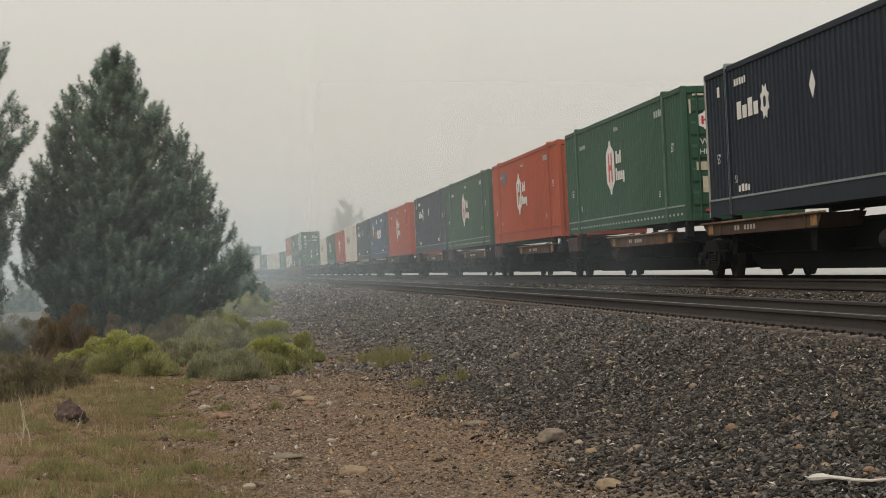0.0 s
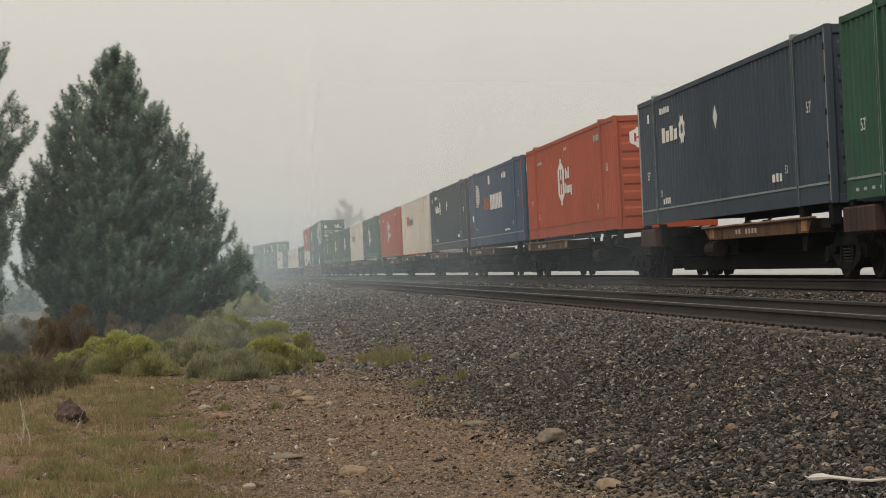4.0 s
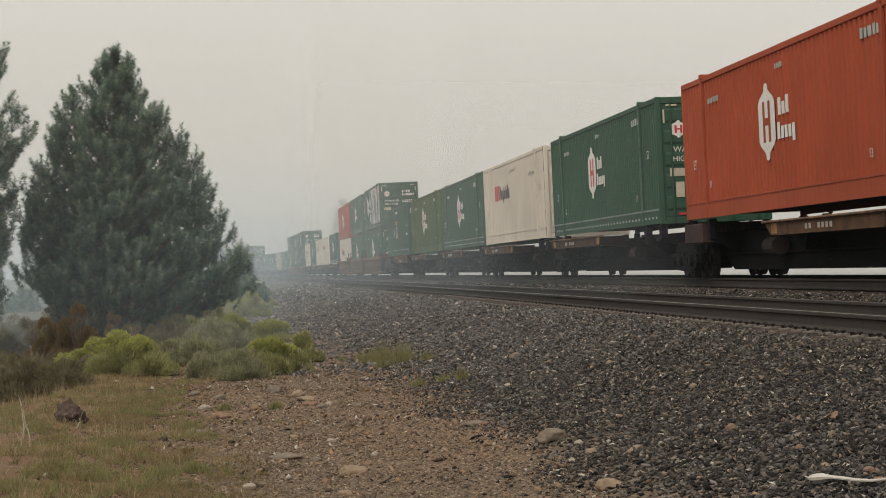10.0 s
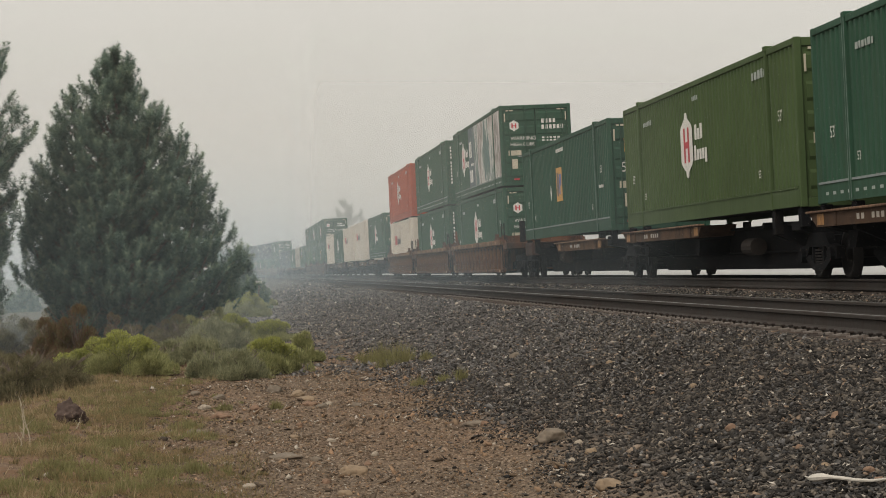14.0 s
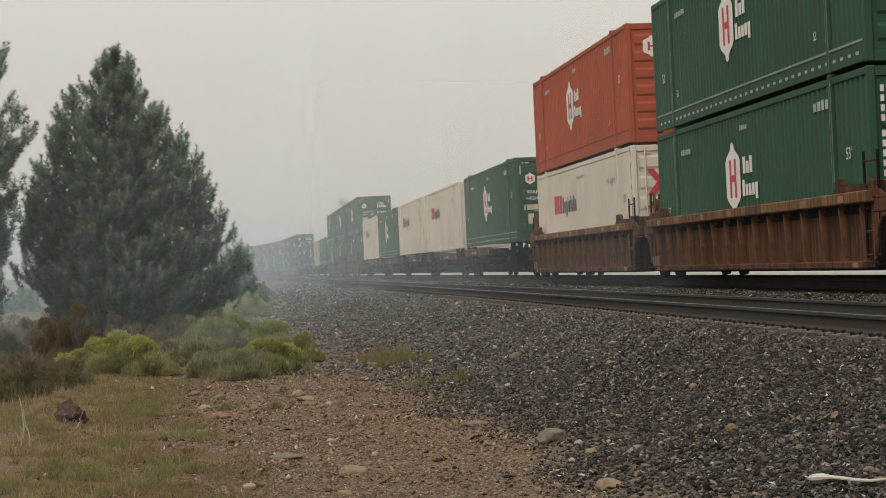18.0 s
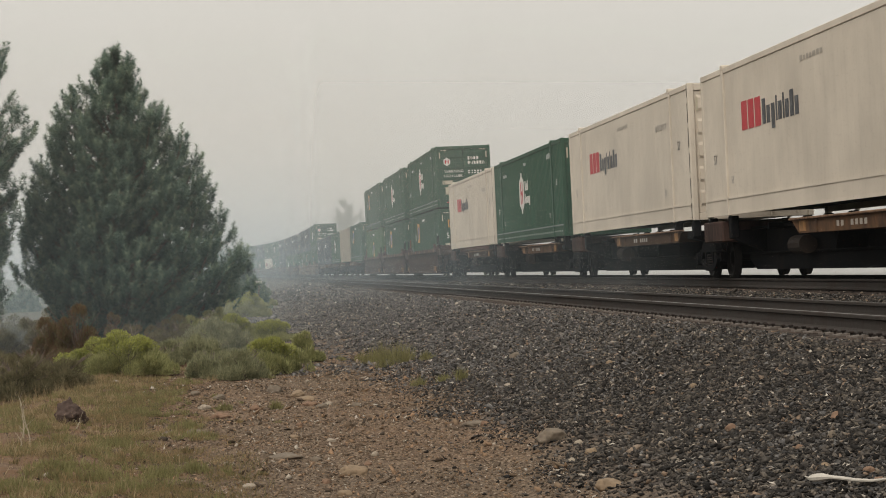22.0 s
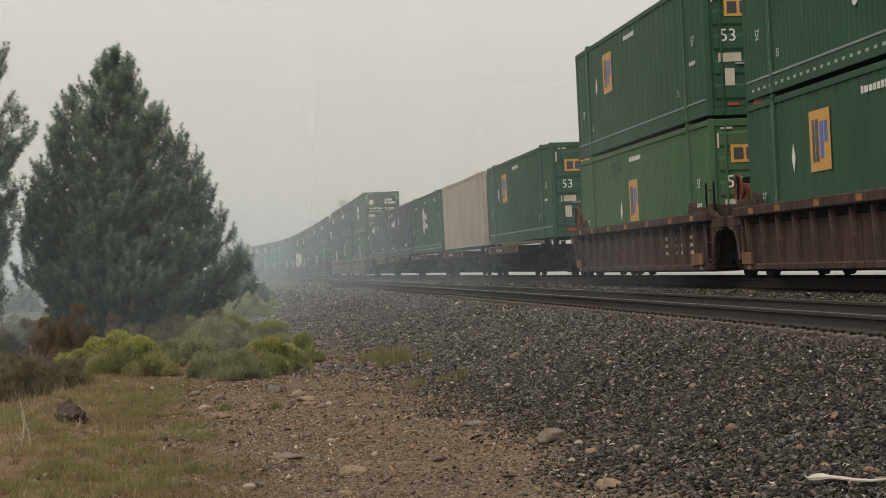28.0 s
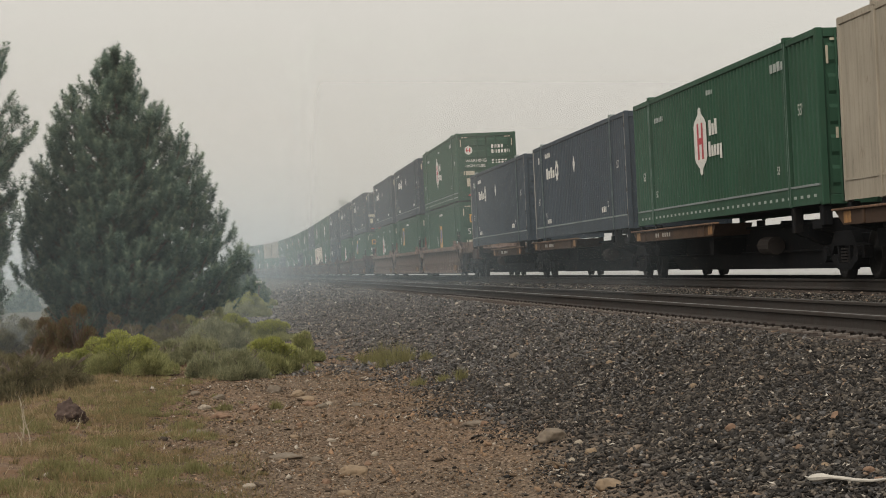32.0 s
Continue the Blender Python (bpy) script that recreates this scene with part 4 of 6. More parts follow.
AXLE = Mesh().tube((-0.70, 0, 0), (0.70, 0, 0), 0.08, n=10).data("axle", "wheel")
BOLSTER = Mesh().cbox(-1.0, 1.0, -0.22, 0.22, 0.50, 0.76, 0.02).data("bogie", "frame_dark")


def add_bogie(car, y):
    bogie = part("bogie", BOLSTER, None, car, at=Matrix.Translation((0, y, 0)))
    for s in (-1, 1):
        part("side_frame", FRAME[s], None, bogie)
        for a in (-0.9, 0.9):
            part("wheel", WHEEL[s], None, bogie, at=Matrix.Translation((s * 0.7535, a, WHEEL_R)))
    for a in (-0.9, 0.9):
        part("axle", AXLE, None, bogie, at=Matrix.Translation((0, a, WHEEL_R)))
    part("spring_nest", SPRINGS, None, bogie)


SPINE_Z, WELL_Z = 1.24, 0.345


def spine_car(deck_far, near_bogie):
    """One unit of an articulated skeleton car; origin on the rails under the middle of its container."""
    car = tagged(new("spine_car"), "sooty skeleton container wagon with a rusty ochre end platform", "rail wagon", "wagons of the train")
    beam = Mesh().prism([(-7.5, 0.98), (-7.5, 0.40), (-6.9, 0.175), (6.9, 0.175), (7.5, 0.40), (7.5, 0.98)], "x", -0.58, 0.58)
    beam.prism([(-0.72, 1.02), (-0.72, 0.97), (0.72, 0.97), (0.72, 1.02)], "y", -7.5, 7.5)
    beam.prism([(-0.55, 0.84), (-0.55, 0.48), (0.55, 0.48), (0.55, 0.84)], "y", -8.9, -7.5)
    beam.prism([(-0.55, 0.84), (-0.55, 0.48), (0.55, 0.48), (0.55, 0.84)], "y", 7.5, 8.9)
    part("centre_sill", beam, "frame_dark", car, "sooty box beam with underfloor shade put in its colour")
    d = 1 if deck_far else -1
    y0, y1 = (-0.5, 8.4) if deck_far else (-7.1, 1.1)
    pt = 1.11 if deck_far else 1.03   # height of the platform
    plat = Mesh().prism([(y0, pt), (y0 + 0.28, pt - 0.23), (y1 - 0.45, pt - 0.23), (y1, pt)], "x", -1.37, -0.62)
    platform = part("platform", plat, "deck_rust", car, "rusty ochre side platform")
    part("platform_lip", Mesh().cbox(-1.42, -1.30, y0 - 0.04, y1 + 0.04, pt - 0.005, pt + 0.035, 0.010), "lip_rust", platform, "bent upper lip of the platform")
    for y in (y0 + 1.0, y1 - 1.6):
        part("stiffener", Mesh().cbox(-1.395, -1.36, y - 0.05, y + 0.05, pt - 0.22, pt - 0.01, 0.008), "deck_rust", platform)
    part("far_platform", Mesh().prism([(-y1, pt), (-y1 + 0.45, pt - 0.23), (-y0 - 0.28, pt - 0.23), (-y0, pt)], "x", 0.62, 1.37), "deck_rust", car, "rusty ochre side platform")
    part("platform_bracket", Mesh().prism([(y0 + 0.75, 0.82), (y0 + 1.2, 0.82), (y0 + 1.12, 0.50), (y0 + 0.88, 0.50)], "x", -1.24, -0.58), "frame_dark", car, "rust-streaked bracket under the platform")
    part("platform_bracket", Mesh().prism([(y1 - 1.9, 0.80), (y1 - 1.3, 0.80), (y1 - 1.4, 0.52), (y1 - 1.7, 0.52)], "x", -1.10, -0.58), "frame_dark", car, "sooty bracket under the platform")
    if not deck_far:
        part("end_block", Mesh().cbox(-1.30, 1.30, 6.7, 8.35, 0.74, 1.16, 0.03), "well_brown", car, "rust-brown box over the wheels")
    lab = [rect(y1 - 2.9 - 0.24 * i - 0.3 * (i > 1), y1 - 2.76 - 0.24 * i - 0.3 * (i > 1), pt - 0.16, pt - 0.07) for i in range(6)]
    part("number_lettering", flat_marks(lab, -1.375), "mark_grey", platform)
    part("reflector", flat_marks([rect(y0 + 0.30, y0 + 0.68, pt - 0.20, pt - 0.02), rect(y1 - 0.90, y1 - 0.50, pt - 0.20, pt - 0.02)], -1.376), "deck_film", platform)
    for y in (-7.6, 7.6):
        part("body_bolster", Mesh().prism([(-1.28, 1.0), (-1.28, 0.86), (-0.5, 0.66), (0.5, 0.66), (1.28, 0.86), (1.28, 1.0)], "y", y - 0.28, y + 0.28), "frame_dark", car)
    for y in (-POST_Y, POST_Y, -7.9, 7.9):
        for s in (-1, 1):
            part("container_pedestal", Mesh().cbox(min(s * 1.28, s * 1.12), max(s * 1.28, s * 1.12), y - 0.11, y + 0.11, 0.80 if abs(y) < 7 else 0.9, SPINE_Z, 0.015), "frame_dark", car)
            if abs(y) < 7:
                part("pedestal_arm", Mesh().prism([(s * 0.58, 0.50), (s * 0.58, 0.96), (s * 1.24, 0.96), (s * 1.24, 0.80)][::s], "y", y - 0.10, y + 0.10), "frame_dark", car)
    part("brake_cylinder", Mesh().tube((-0.80, -2.2 * d, 0.62), (-0.80, -3.0 * d, 0.62), 0.17, n=14), "spike", car, "rust-stained brake cylinder")
    part("air_tank", Mesh().tube((0.82, 1.2, 0.62), (0.82, 2.6, 0.62), 0.19, n=10), "frame_dark", car)
    part("brake_pipe", Mesh().tube((-0.64, -8.6, 0.5), (-0.64, 8.6, 0.5), 0.022, n=6), "frame_dark", car)
    part("cross_pipe", Mesh().tube((-1.0, -4.2 * d, 1.0), (1.0, -4.2 * d, 1.0), 0.06, n=8), "frame_dark", car)
    part("joint_casting", Mesh().cbox(-0.36, 0.36, 8.7, 9.5, 0.52, 1.02, 0.03), "frame_dark", car)
    add_bogie(car, 9.05)
    if near_bogie:
        add_bogie(car, -9.3)
        part("coupler", Mesh().cbox(-0.13, 0.13, -10.4, -8.8, 0.70, 0.95, 0.03), "frame_dark", car)
    return car


def well_car(colour, near_bogie):
    """One unit of a double-stack well car."""
    names = {"well_ochre": "rusty ochre", "well_brown": "dirty red-brown", "well_pink": "faded pinkish brown"}
    car = tagged(new("well_car"), f"{names[colour]} ribbed well wagon for stacked containers", "rail wagon", "wagons of the train")
    hw, L2 = 1.335, 8.35
    for s in (-1, 1):
        a, b = sorted((s * hw, s * (hw - 0.02)))
        side = Mesh().prism([(-L2, 1.2), (-L2 + 0.30, 0.26), (L2 - 0.30, 0.26), (L2, 1.2)], "x", a, b)
        side = part("side_sheet", side, colour, car)
        c, d = sorted((s * (hw + 0.215), s * (hw - 0.02)))
        part("top_chord", Mesh().cbox(c, d, -L2 - 0.2, L2 + 0.2, 1.18, 1.36, 0.02), "chord_tan" if colour == "well_ochre" else colour, car)
        part("bottom_chord", Mesh().cbox(*sorted((s * (hw + 0.15), s * (hw - 0.10))), -L2 + 0.25, L2 - 0.25, 0.19, 0.31, 0.02), colour, car)
        if s < 0:
            # dark sheet behind the ribs stands in for shade below the chord
            part("chord_pocket", Mesh().box(*sorted((s * (hw + 0.002), s * (hw + 0.008))), -L2 + 0.25, L2 - 0.25, 1.03, 1.175), "frame_dark", car, "dark strip standing in for shade under the top chord")
        n = 15
        rib = Mesh().prism([(s * hw, 0.29), (s * (hw + 0.075), 0.31), (s * (hw + 0.13), 1.14), (s * hw, 1.2)][::s], "y", -0.032, 0.032).data("rib", {"well_ochre": "rib_ochre", "well_brown": "rib_brown"}.get(colour, colour))
        for i in range(n):
            y = -L2 + 0.42 + (2 * L2 - 0.84) * i / (n - 1)
            part("rib", rib, None, side, at=Matrix.Translation((0, y, 0)))
        for y in (-1, 1):
            g = Mesh().prism([(y * 8.1, 1.34), (y * 6.75, 1.34), (y * 6.8, 1.42), (y * 7.0, 1.46), (y * 8.1, 1.46)][::y], "x", *sorted((s * (hw + 0.19), s * (hw + 0.0))))
            g.prism([(y * 6.78, 1.40), (y * 6.80, 1.55), (y * 6.90, 1.60), (y * 7.05, 1.58), (y * 7.15, 1.44)][::-y], "x", *sorted((s * (hw + 0.17), s * (hw + 0.05))))
            part("container_guide", g, colour, car)
            wing = [(8.36, 1.18), (9.30, 1.18), (9.30, 1.00), (9.00, 0.97), (8.80, 0.86), (8.66, 0.66), (8.58, 0.38), (8.36, 0.30)]
            part("wing_plate", Mesh().prism([(y * p, q) for p, q in wing][::y], "x", *sorted((s * (hw + 0.07), s * (hw - 0.02)))), colour, car, "end plate cut out over the wheels")
            arch = Mesh()
            for (p, q), (p2, q2) in zip(wing[2:7], wing[3:7]):
                arch.tube((s * (hw + 0.09), y * p, q), (s * (hw + 0.09), y * p2, q2), 0.035, n=6)
            part("arch_flange", arch, colour, car)
        part("cable_run", Mesh().tube((s * (hw + 0.03), -L2 + 0.2, 1.07), (s * (hw + 0.03), L2 - 0.2, 1.07), 0.022, n=6), "frame_dark", car)
    part("well_floor", Mesh().box(-1.31, 1.31, -8.2, 8.2, 0.16, 0.28), "frame_dark", car)
    for y in (-1, 1):
        part("end_platform", Mesh().cbox(-1.42, 1.42, min(y * 8.35, y * 9.55), max(y * 8.35, y * 9.55), 1.02, 1.24, 0.02), colour, car)
        part("end_web", Mesh().prism([(y * 8.3, 0.3), (y * 8.3, 1.02), (y * 9.5, 1.02), (y * 9.5, 0.85)][::y], "x", -0.5, 0.5), "frame_dark", car)
        part("end_bulkhead", Mesh().cbox(-1.33, 1.33, min(y * 8.26, y * 8.34), max(y * 8.26, y * 8.34), 0.24, 1.50, 0.01), colour, car, "rust-stained end wall of the well")
        for s in (-1, 1):
            part("end_post", Mesh().cbox(*sorted((s * 1.46, s * 1.26)), min(y * 8.37, y * 8.62), max(y * 8.37, y * 8.55), 1.24, 1.52, 0.03), colour, car)
            part("end_gusset", Mesh().prism([(y * 8.55, 1.24), (y * 9.15, 1.24), (y * 8.55, 1.44)][::y], "x", *sorted((s * 1.42, s * 1.38))), colour, car)
    for x, y in ((-1.40, -8.05), (-1.40, -8.75), (-1.40, 8.6)):
        part("grab_post", Mesh().tube((x, y, 0.35), (x, y, 1.95), 0.022, n=6), "frame_dark", car)
    lad = Mesh()
    for z in (0.4, 0.75, 1.1, 1.45, 1.8):
        lad.tube((-1.40, -8.05, z), (-1.40, -8.75, z), 0.016, n=6)
    part("ladder", lad, colour, car)
    part("brake_stand", Mesh().cbox(-0.9, -0.70, -9.25, -9.10, 1.24, 2.0, 0.03), "frame_dark", car)
    part("placard", Mesh().cbox(-hw - 0.20, -hw - 0.16, 7.2, 8.0, 0.30, 0.52, 0.01), "chord_tan", car, "ochre-painted end placard")
    if colour != "well_ochre":
        part("placard", Mesh().cbox(-hw - 0.20, -hw - 0.16, -8.0, -6.9, 0.30, 0.54, 0.01), "chord_tan", car, "ochre-painted end placard")
    wheel_rim = Mesh()
    for k in range(18):
        a, b = 2 * math.pi * k / 18, 2 * math.pi * (k + 1) / 18
        wheel_rim.tube((-1.22, 9.30 + 0.30 * math.cos(a), 1.72 + 0.30 * math.sin(a)), (-1.22, 9.30 + 0.30 * math.cos(b), 1.72 + 0.30 * math.sin(b)), 0.024, n=6)
        if k % 6 == 0:
            wheel_rim.tube((-1.22, 9.30, 1.72), (-1.22, 9.30 + 0.30 * math.cos(a), 1.72 + 0.30 * math.sin(a)), 0.018, n=6)
    part("brake_wheel", wheel_rim, "brake_red", car, "rusty red hand-brake wheel")
    part("brake_housing", Mesh().tube((-1.19, 9.30, 1.72), (-0.96, 9.30, 1.72), 0.14, 0.12, n=14).cbox(-1.12, -0.94, 9.18, 9.42, 1.24, 1.70, 0.02), "brake_red", car, "rusty red brake gear case")
    part("reflector", flat_marks([rect(y, y + 0.34, 1.21, 1.32) for y in (-7.4, -5.2, -2.6, 0.1, 2.5, 5.0, 6.9)], -hw - 0.219), "chord_film", car)
    part("reflector", flat_marks([rect(-7.8, -7.5, 0.21, 0.29), rect(7.5, 7.8, 0.21, 0.29)], -hw - 0.153), "reflector", car)
    marks = []
    for i in range(4):
        marks += [rect(-3.2 - i * 0.95 - 0.5, -3.2 - i * 0.95, 0.86 - k * 0.16, 0.93 - k * 0.16) for k in range(3)]
    if colour != "well_ochre":
        part("number_lettering", flat_marks(marks, -hw - 0.006), "mark_grey", car)
    add_bogie(car, 9.72)
    if near_bogie:
        add_bogie(car, -9.72)
        part("coupler", Mesh().cbox(-0.13, 0.13, -11.2, -9.4, 0.70, 0.95, 0.03), "frame_dark", car)
    return car


# ---------------------------------------------------------------- the train: far end of each container along the line at 0 s
FAR_END = [42.9, 61.3, 79.0, 96.5, 113.5, 133.0, 150.4, 167.8, 185.5, 203.7, 222.7, 240.4, 257.0, 274.2, 292.7, 314.4, 333.9, 353.3, 374.7, 393.2,
           410.6, 428.3, 445.1, 466.4, 485.9, 505.3, 527.0, 544.5, 561.9, 579.3, 597.6, 618.4, 637.5, 656.4, 683.2, 704.2, 726.0, 745.7, 766.0, 785.2,
           806.0, 826.0, 846.0, 867.0, 887.0, 907.0, 928.0, 948.0, 968.0]
G, H, W2, D, A = "green", "hex", "two_tone", "diamond", "amber"
LOADS = [[("dark", D)], [(G, H)], [("red", H)], [(G, H)], [("slate", D)], [("red", H)], [("blue", "banner")], [("teal", D)], [("white", W2)], [("red", H)],
         [(G, H)], [("white", W2)], [(G, H)], [("lime", H)], [("green_dull", "small_amber")], [(G, H), (G, "mural")], [(G, H), (G, H)], [("white", W2), ("red", H)], [(G, H)], [("white", W2)],
         [("white", W2)], [(G, H)], [("white", W2)], [(G, A), (G, H)], [(G, A), (G, H)], [("mint", "small_amber"), (G, A)], [(G, A)], [("tan", "bare")], [(G, H)], [("slate", D)],
         [("slate", D)], [(G, "small_amber"), (G, H)], [(G, A), ("slate", D)], [(G, H), ("slate", D)], [(G, A), ("slate", D)], [(G, H), ("slate", D)], [("slate", D), ("slate", D)], [(G, H), (G, H)], [("white", W2), (G, H)], [(G, H), ("slate", D)],
         [(G, H), (G, H)], [("slate", D), (G, H)], [(G, H), (G, A)], [(G, H), (G, H)], [("slate", D), (G, H)], [(G, H), ("tan", "bare")], [(G, H), ("tan", "bare")], [(G, H), (G, H)], [("slate", D), (G, H)]]
NEAR_BOGIE = {0, 5, 10, 15, 18, 23, 26, 31, 34, 37, 40, 43, 46}
DECK_NEAR = {1, 2, 3, 4, 9, 14, 19, 20, 21, 22, 30}


def run(t):
    """How far the train has rolled at t seconds."""
    return 15.842 * t + 0.00046 * t * t + 0.000117 * t ** 3


TRAIN = []   # thing, its place along the line at 0 s, its height on the car


def build_train():
    rng = random.Random(11)
    made = {}

    def once(key, make):
        if key not in made:
            made[key] = make()
            return made[key]
        return copy_thing(made[key], Matrix())

    for i, (far, load) in enumerate(zip(FAR_END, LOADS)):
        mid = far - CL / 2
        near_bogie = i in NEAR_BOGIE
        if len(load) == 1:
            deck_far = i not in DECK_NEAR
            TRAIN.append((once(("spine", deck_far, near_bogie), lambda: spine_car(deck_far, near_bogie)), mid, 0.0))
        else:
            colour = "well_ochre" if i < 18 else "well_brown" if i < 26 or i > 33 else "well_pink"
            TRAIN.append((once(("well", colour, near_bogie), lambda: well_car(colour, near_bogie)), mid, 0.0))
        z = SPINE_Z if len(load) == 1 else WELL_Z
        for colour, style in load:
            end_kind = "plain" if i in (16, 17) and style == "hex" or (colour, style) in (("dark", D), ("slate", D), ("red", H)) and len(load) == 1 else "doors"
            TRAIN.append((once((colour, style, end_kind), lambda: container(colour, style, rng, end_kind)), mid, z))
            z += CH + 0.06
            if i == 25 and colour == "mint":
                part("painted_patch", flat_marks([rect(1.9, 3.3, 2.32, 2.60)], -CW / 2 + 0.0095), "green_dull", TRAIN[-1][0], "dark green painted-over patch")
            if i == 2:
                patched = TRAIN[-1][0]
            if i == 17 and colour == "white":
                crossed = TRAIN[-1][0]
    x = -CW / 2 + 0.0095
    part("painted_patch", flat_marks([rect(4.15, 5.25, 2.12, 2.55)], x), "patch_blue", patched, "faded blue-grey painted-over patch")
    cross, ye = Mesh(), -CL / 2 + 0.008
    for k in (-1, 1):
        cross.poly([(-0.60 + 0.25 * k - 0.09, ye, 1.66), (-0.60 + 0.25 * k + 0.09, ye, 1.66), (-0.60 - 0.25 * k + 0.09, ye, 2.30), (-0.60 - 0.25 * k - 0.09, ye, 2.30)], [(0, 1, 2, 3)])
        ye -= 0.004
    part("cross_emblem", cross, "mark_red", crossed, "large red cross mark")


build_train()

# ---------------------------------------------------------------- drifting smoke: thin banks of it over the line
def smoke_material(name, ramp_len, low, high, dense, foot, tint_low):
    n = Nodes(name)
    sep = n.add("ShaderNodeSeparateXYZ", Vector=n.add("ShaderNodeTexCoord").outputs["Object"])
    side = n.range(n.math("MULTIPLY", sep.outputs["X"], -1.0), 0.0, ramp_len, smooth=True)
    up = n.range(sep.outputs["Z"], low, high, 1.0, 0.0, smooth=True)
    left = n.math("MULTIPLY", sep.outputs["X"], -1.0)
    bed = n.math("ADD", n.range(left, 4.3, 7.0, -0.56, foot), n.range(left, 7.5, 18.0, 0.0, -14.0))
    over = n.math("DIVIDE", n.math("SUBTRACT", sep.outputs["Z"], bed), n.math("SUBTRACT", CAM_Z, bed))
    up = n.math("MULTIPLY", up, n.range(over, 0.0, 0.8, smooth=True))
    a = n.math("MULTIPLY", n.math("MULTIPLY", side, up), dense)
    tint = n.mix(n.range(sep.outputs["Z"], -1.0, 0.45 * high, smooth=True), tint_low, (0.94, 0.935, 0.905))
    dif = n.add("ShaderNodeBsdfDiffuse", Color=tint)
    tra = n.add("ShaderNodeBsdfTranslucent", Color=tint)
    both = n.add("ShaderNodeMixShader", Fac=0.5, i1=dif.outputs[0], i2=tra.outputs[0])
    veil = n.add("ShaderNodeMixShader", Fac=a, i1=n.add("ShaderNodeBsdfTransparent").outputs[0], i2=both.outputs[0])
    n.tree.nodes.remove(n.bsdf)
    n.tree.links.new(veil.outputs[0], n.tree.nodes["Material Output"].inputs["Surface"])
    return n.mat


def smoke_bank(y, dense, ramp_len, side=-1):
    """A bank of smoke hanging beside the line, thinning out towards the train and upwards. side: -1 left of the line, 1 beyond it."""
    x0 = float(np.interp(y, Y_TAB, X_TAB)) + (-1.75 if side < 0 else 3.5)
    m = Mesh()
    cols, rows = 14, 4
    pts = []
    for i in range(cols + 1):
        x = -(i / cols) ** 2 * (60 + y)
        for j in range(rows + 1):
            z = -20 + j / rows * (20 + 0.17 * y)
            pts.append((x, 0.0, z))
    faces = [(i * (rows + 1) + j, (i + 1) * (rows + 1) + j, (i + 1) * (rows + 1) + j + 1, i * (rows + 1) + j + 1) for i in range(cols) for j in range(rows)]
    m.poly(pts, faces)
    ob = new("smoke_haze", m.data("smoke_haze", smoke_material("thin_smoke", ramp_len, *((-0.05 * y, 0.25 * y) if y < 50 else (0.015 * y, 0.165 * y)), dense, -1.5 if side < 0 else -6.0, (0.76, 0.90, 0.985) if side < 0 else (0.80, 0.795, 0.765)), True))
    ob.matrix_basis = Matrix.Translation((x0, y, 0)) @ Matrix.Rotation(0 if side < 0 else math.pi, 4, "Z")
    tagged(ob, "thin pale wildfire smoke hanging beside the railway line", "smoke", "smoke banks", "stuff")


def near_veil(y, dense):
    """The thin smoke between the eye and everything else, one even sheet."""
    n = Nodes("thinnest_smoke")
    dif = n.add("ShaderNodeBsdfDiffuse", Color=(0.915, 0.945, 0.945, 1))
    tra = n.add("ShaderNodeBsdfTranslucent", Color=(0.915, 0.945, 0.945, 1))
    both = n.add("ShaderNodeMixShader", Fac=0.5, i1=dif.outputs[0], i2=tra.outputs[0])
    thin = n.math("MULTIPLY", n.range(n.noise(0.3, n.coords(), 2), 0.2, 0.8, 0.9, 1.1), dense)
    veil = n.add("ShaderNodeMixShader", Fac=thin, i1=n.add("ShaderNodeBsdfTransparent").outputs[0], i2=both.outputs[0])
    n.tree.nodes.remove(n.bsdf)
    n.tree.links.new(veil.outputs[0], n.tree.nodes["Material Output"].inputs["Surface"])
    ob = new("smoke_haze", Mesh().poly([(-5, y, -0.8), (3.2, y, -0.8), (3.2, y, 4), (-5, y, 4)], [(0, 1, 2, 3)]).data("smoke_haze", n.mat))
    tagged(ob, "thinnest pale smoke drifting over the path", "smoke", "smoke banks", "stuff")


near_veil(8.0, 0.003)
for bank_y, bank_dense, bank_ramp in ((21.0, 0.003, 4.6), (39.5, 0.070, 2.2), (64.0, 0.125, 2.8), (104.0, 0.15, 3.2), (165.0, 0.15, 4.0), (270.0, 0.22, 4.2)):
    smoke_bank(bank_y, bank_dense, bank_ramp)
for bank_y, bank_dense, bank_ramp in ((165.0, 0.38, 5.0), (400.0, 0.55, 5.0)):
    smoke_bank(bank_y, bank_dense, bank_ramp, 1)


# ---------------------------------------------------------------- loose stones
BLOCK_V = np.array([(1, 0.2, 0), (-1, -0.2, 0), (0.2, 1, 0), (-0.2, -1, 0), (0.25, 0.1, 0.9), (-0.2, 0, -0.9)]) * 1.05
BLOCK_F = np.array([(0, 2, 4), (2, 1, 4), (1, 3, 4), (3, 0, 4), (2, 0, 5), (1, 2, 5), (3, 1, 5), (0, 3, 5)])


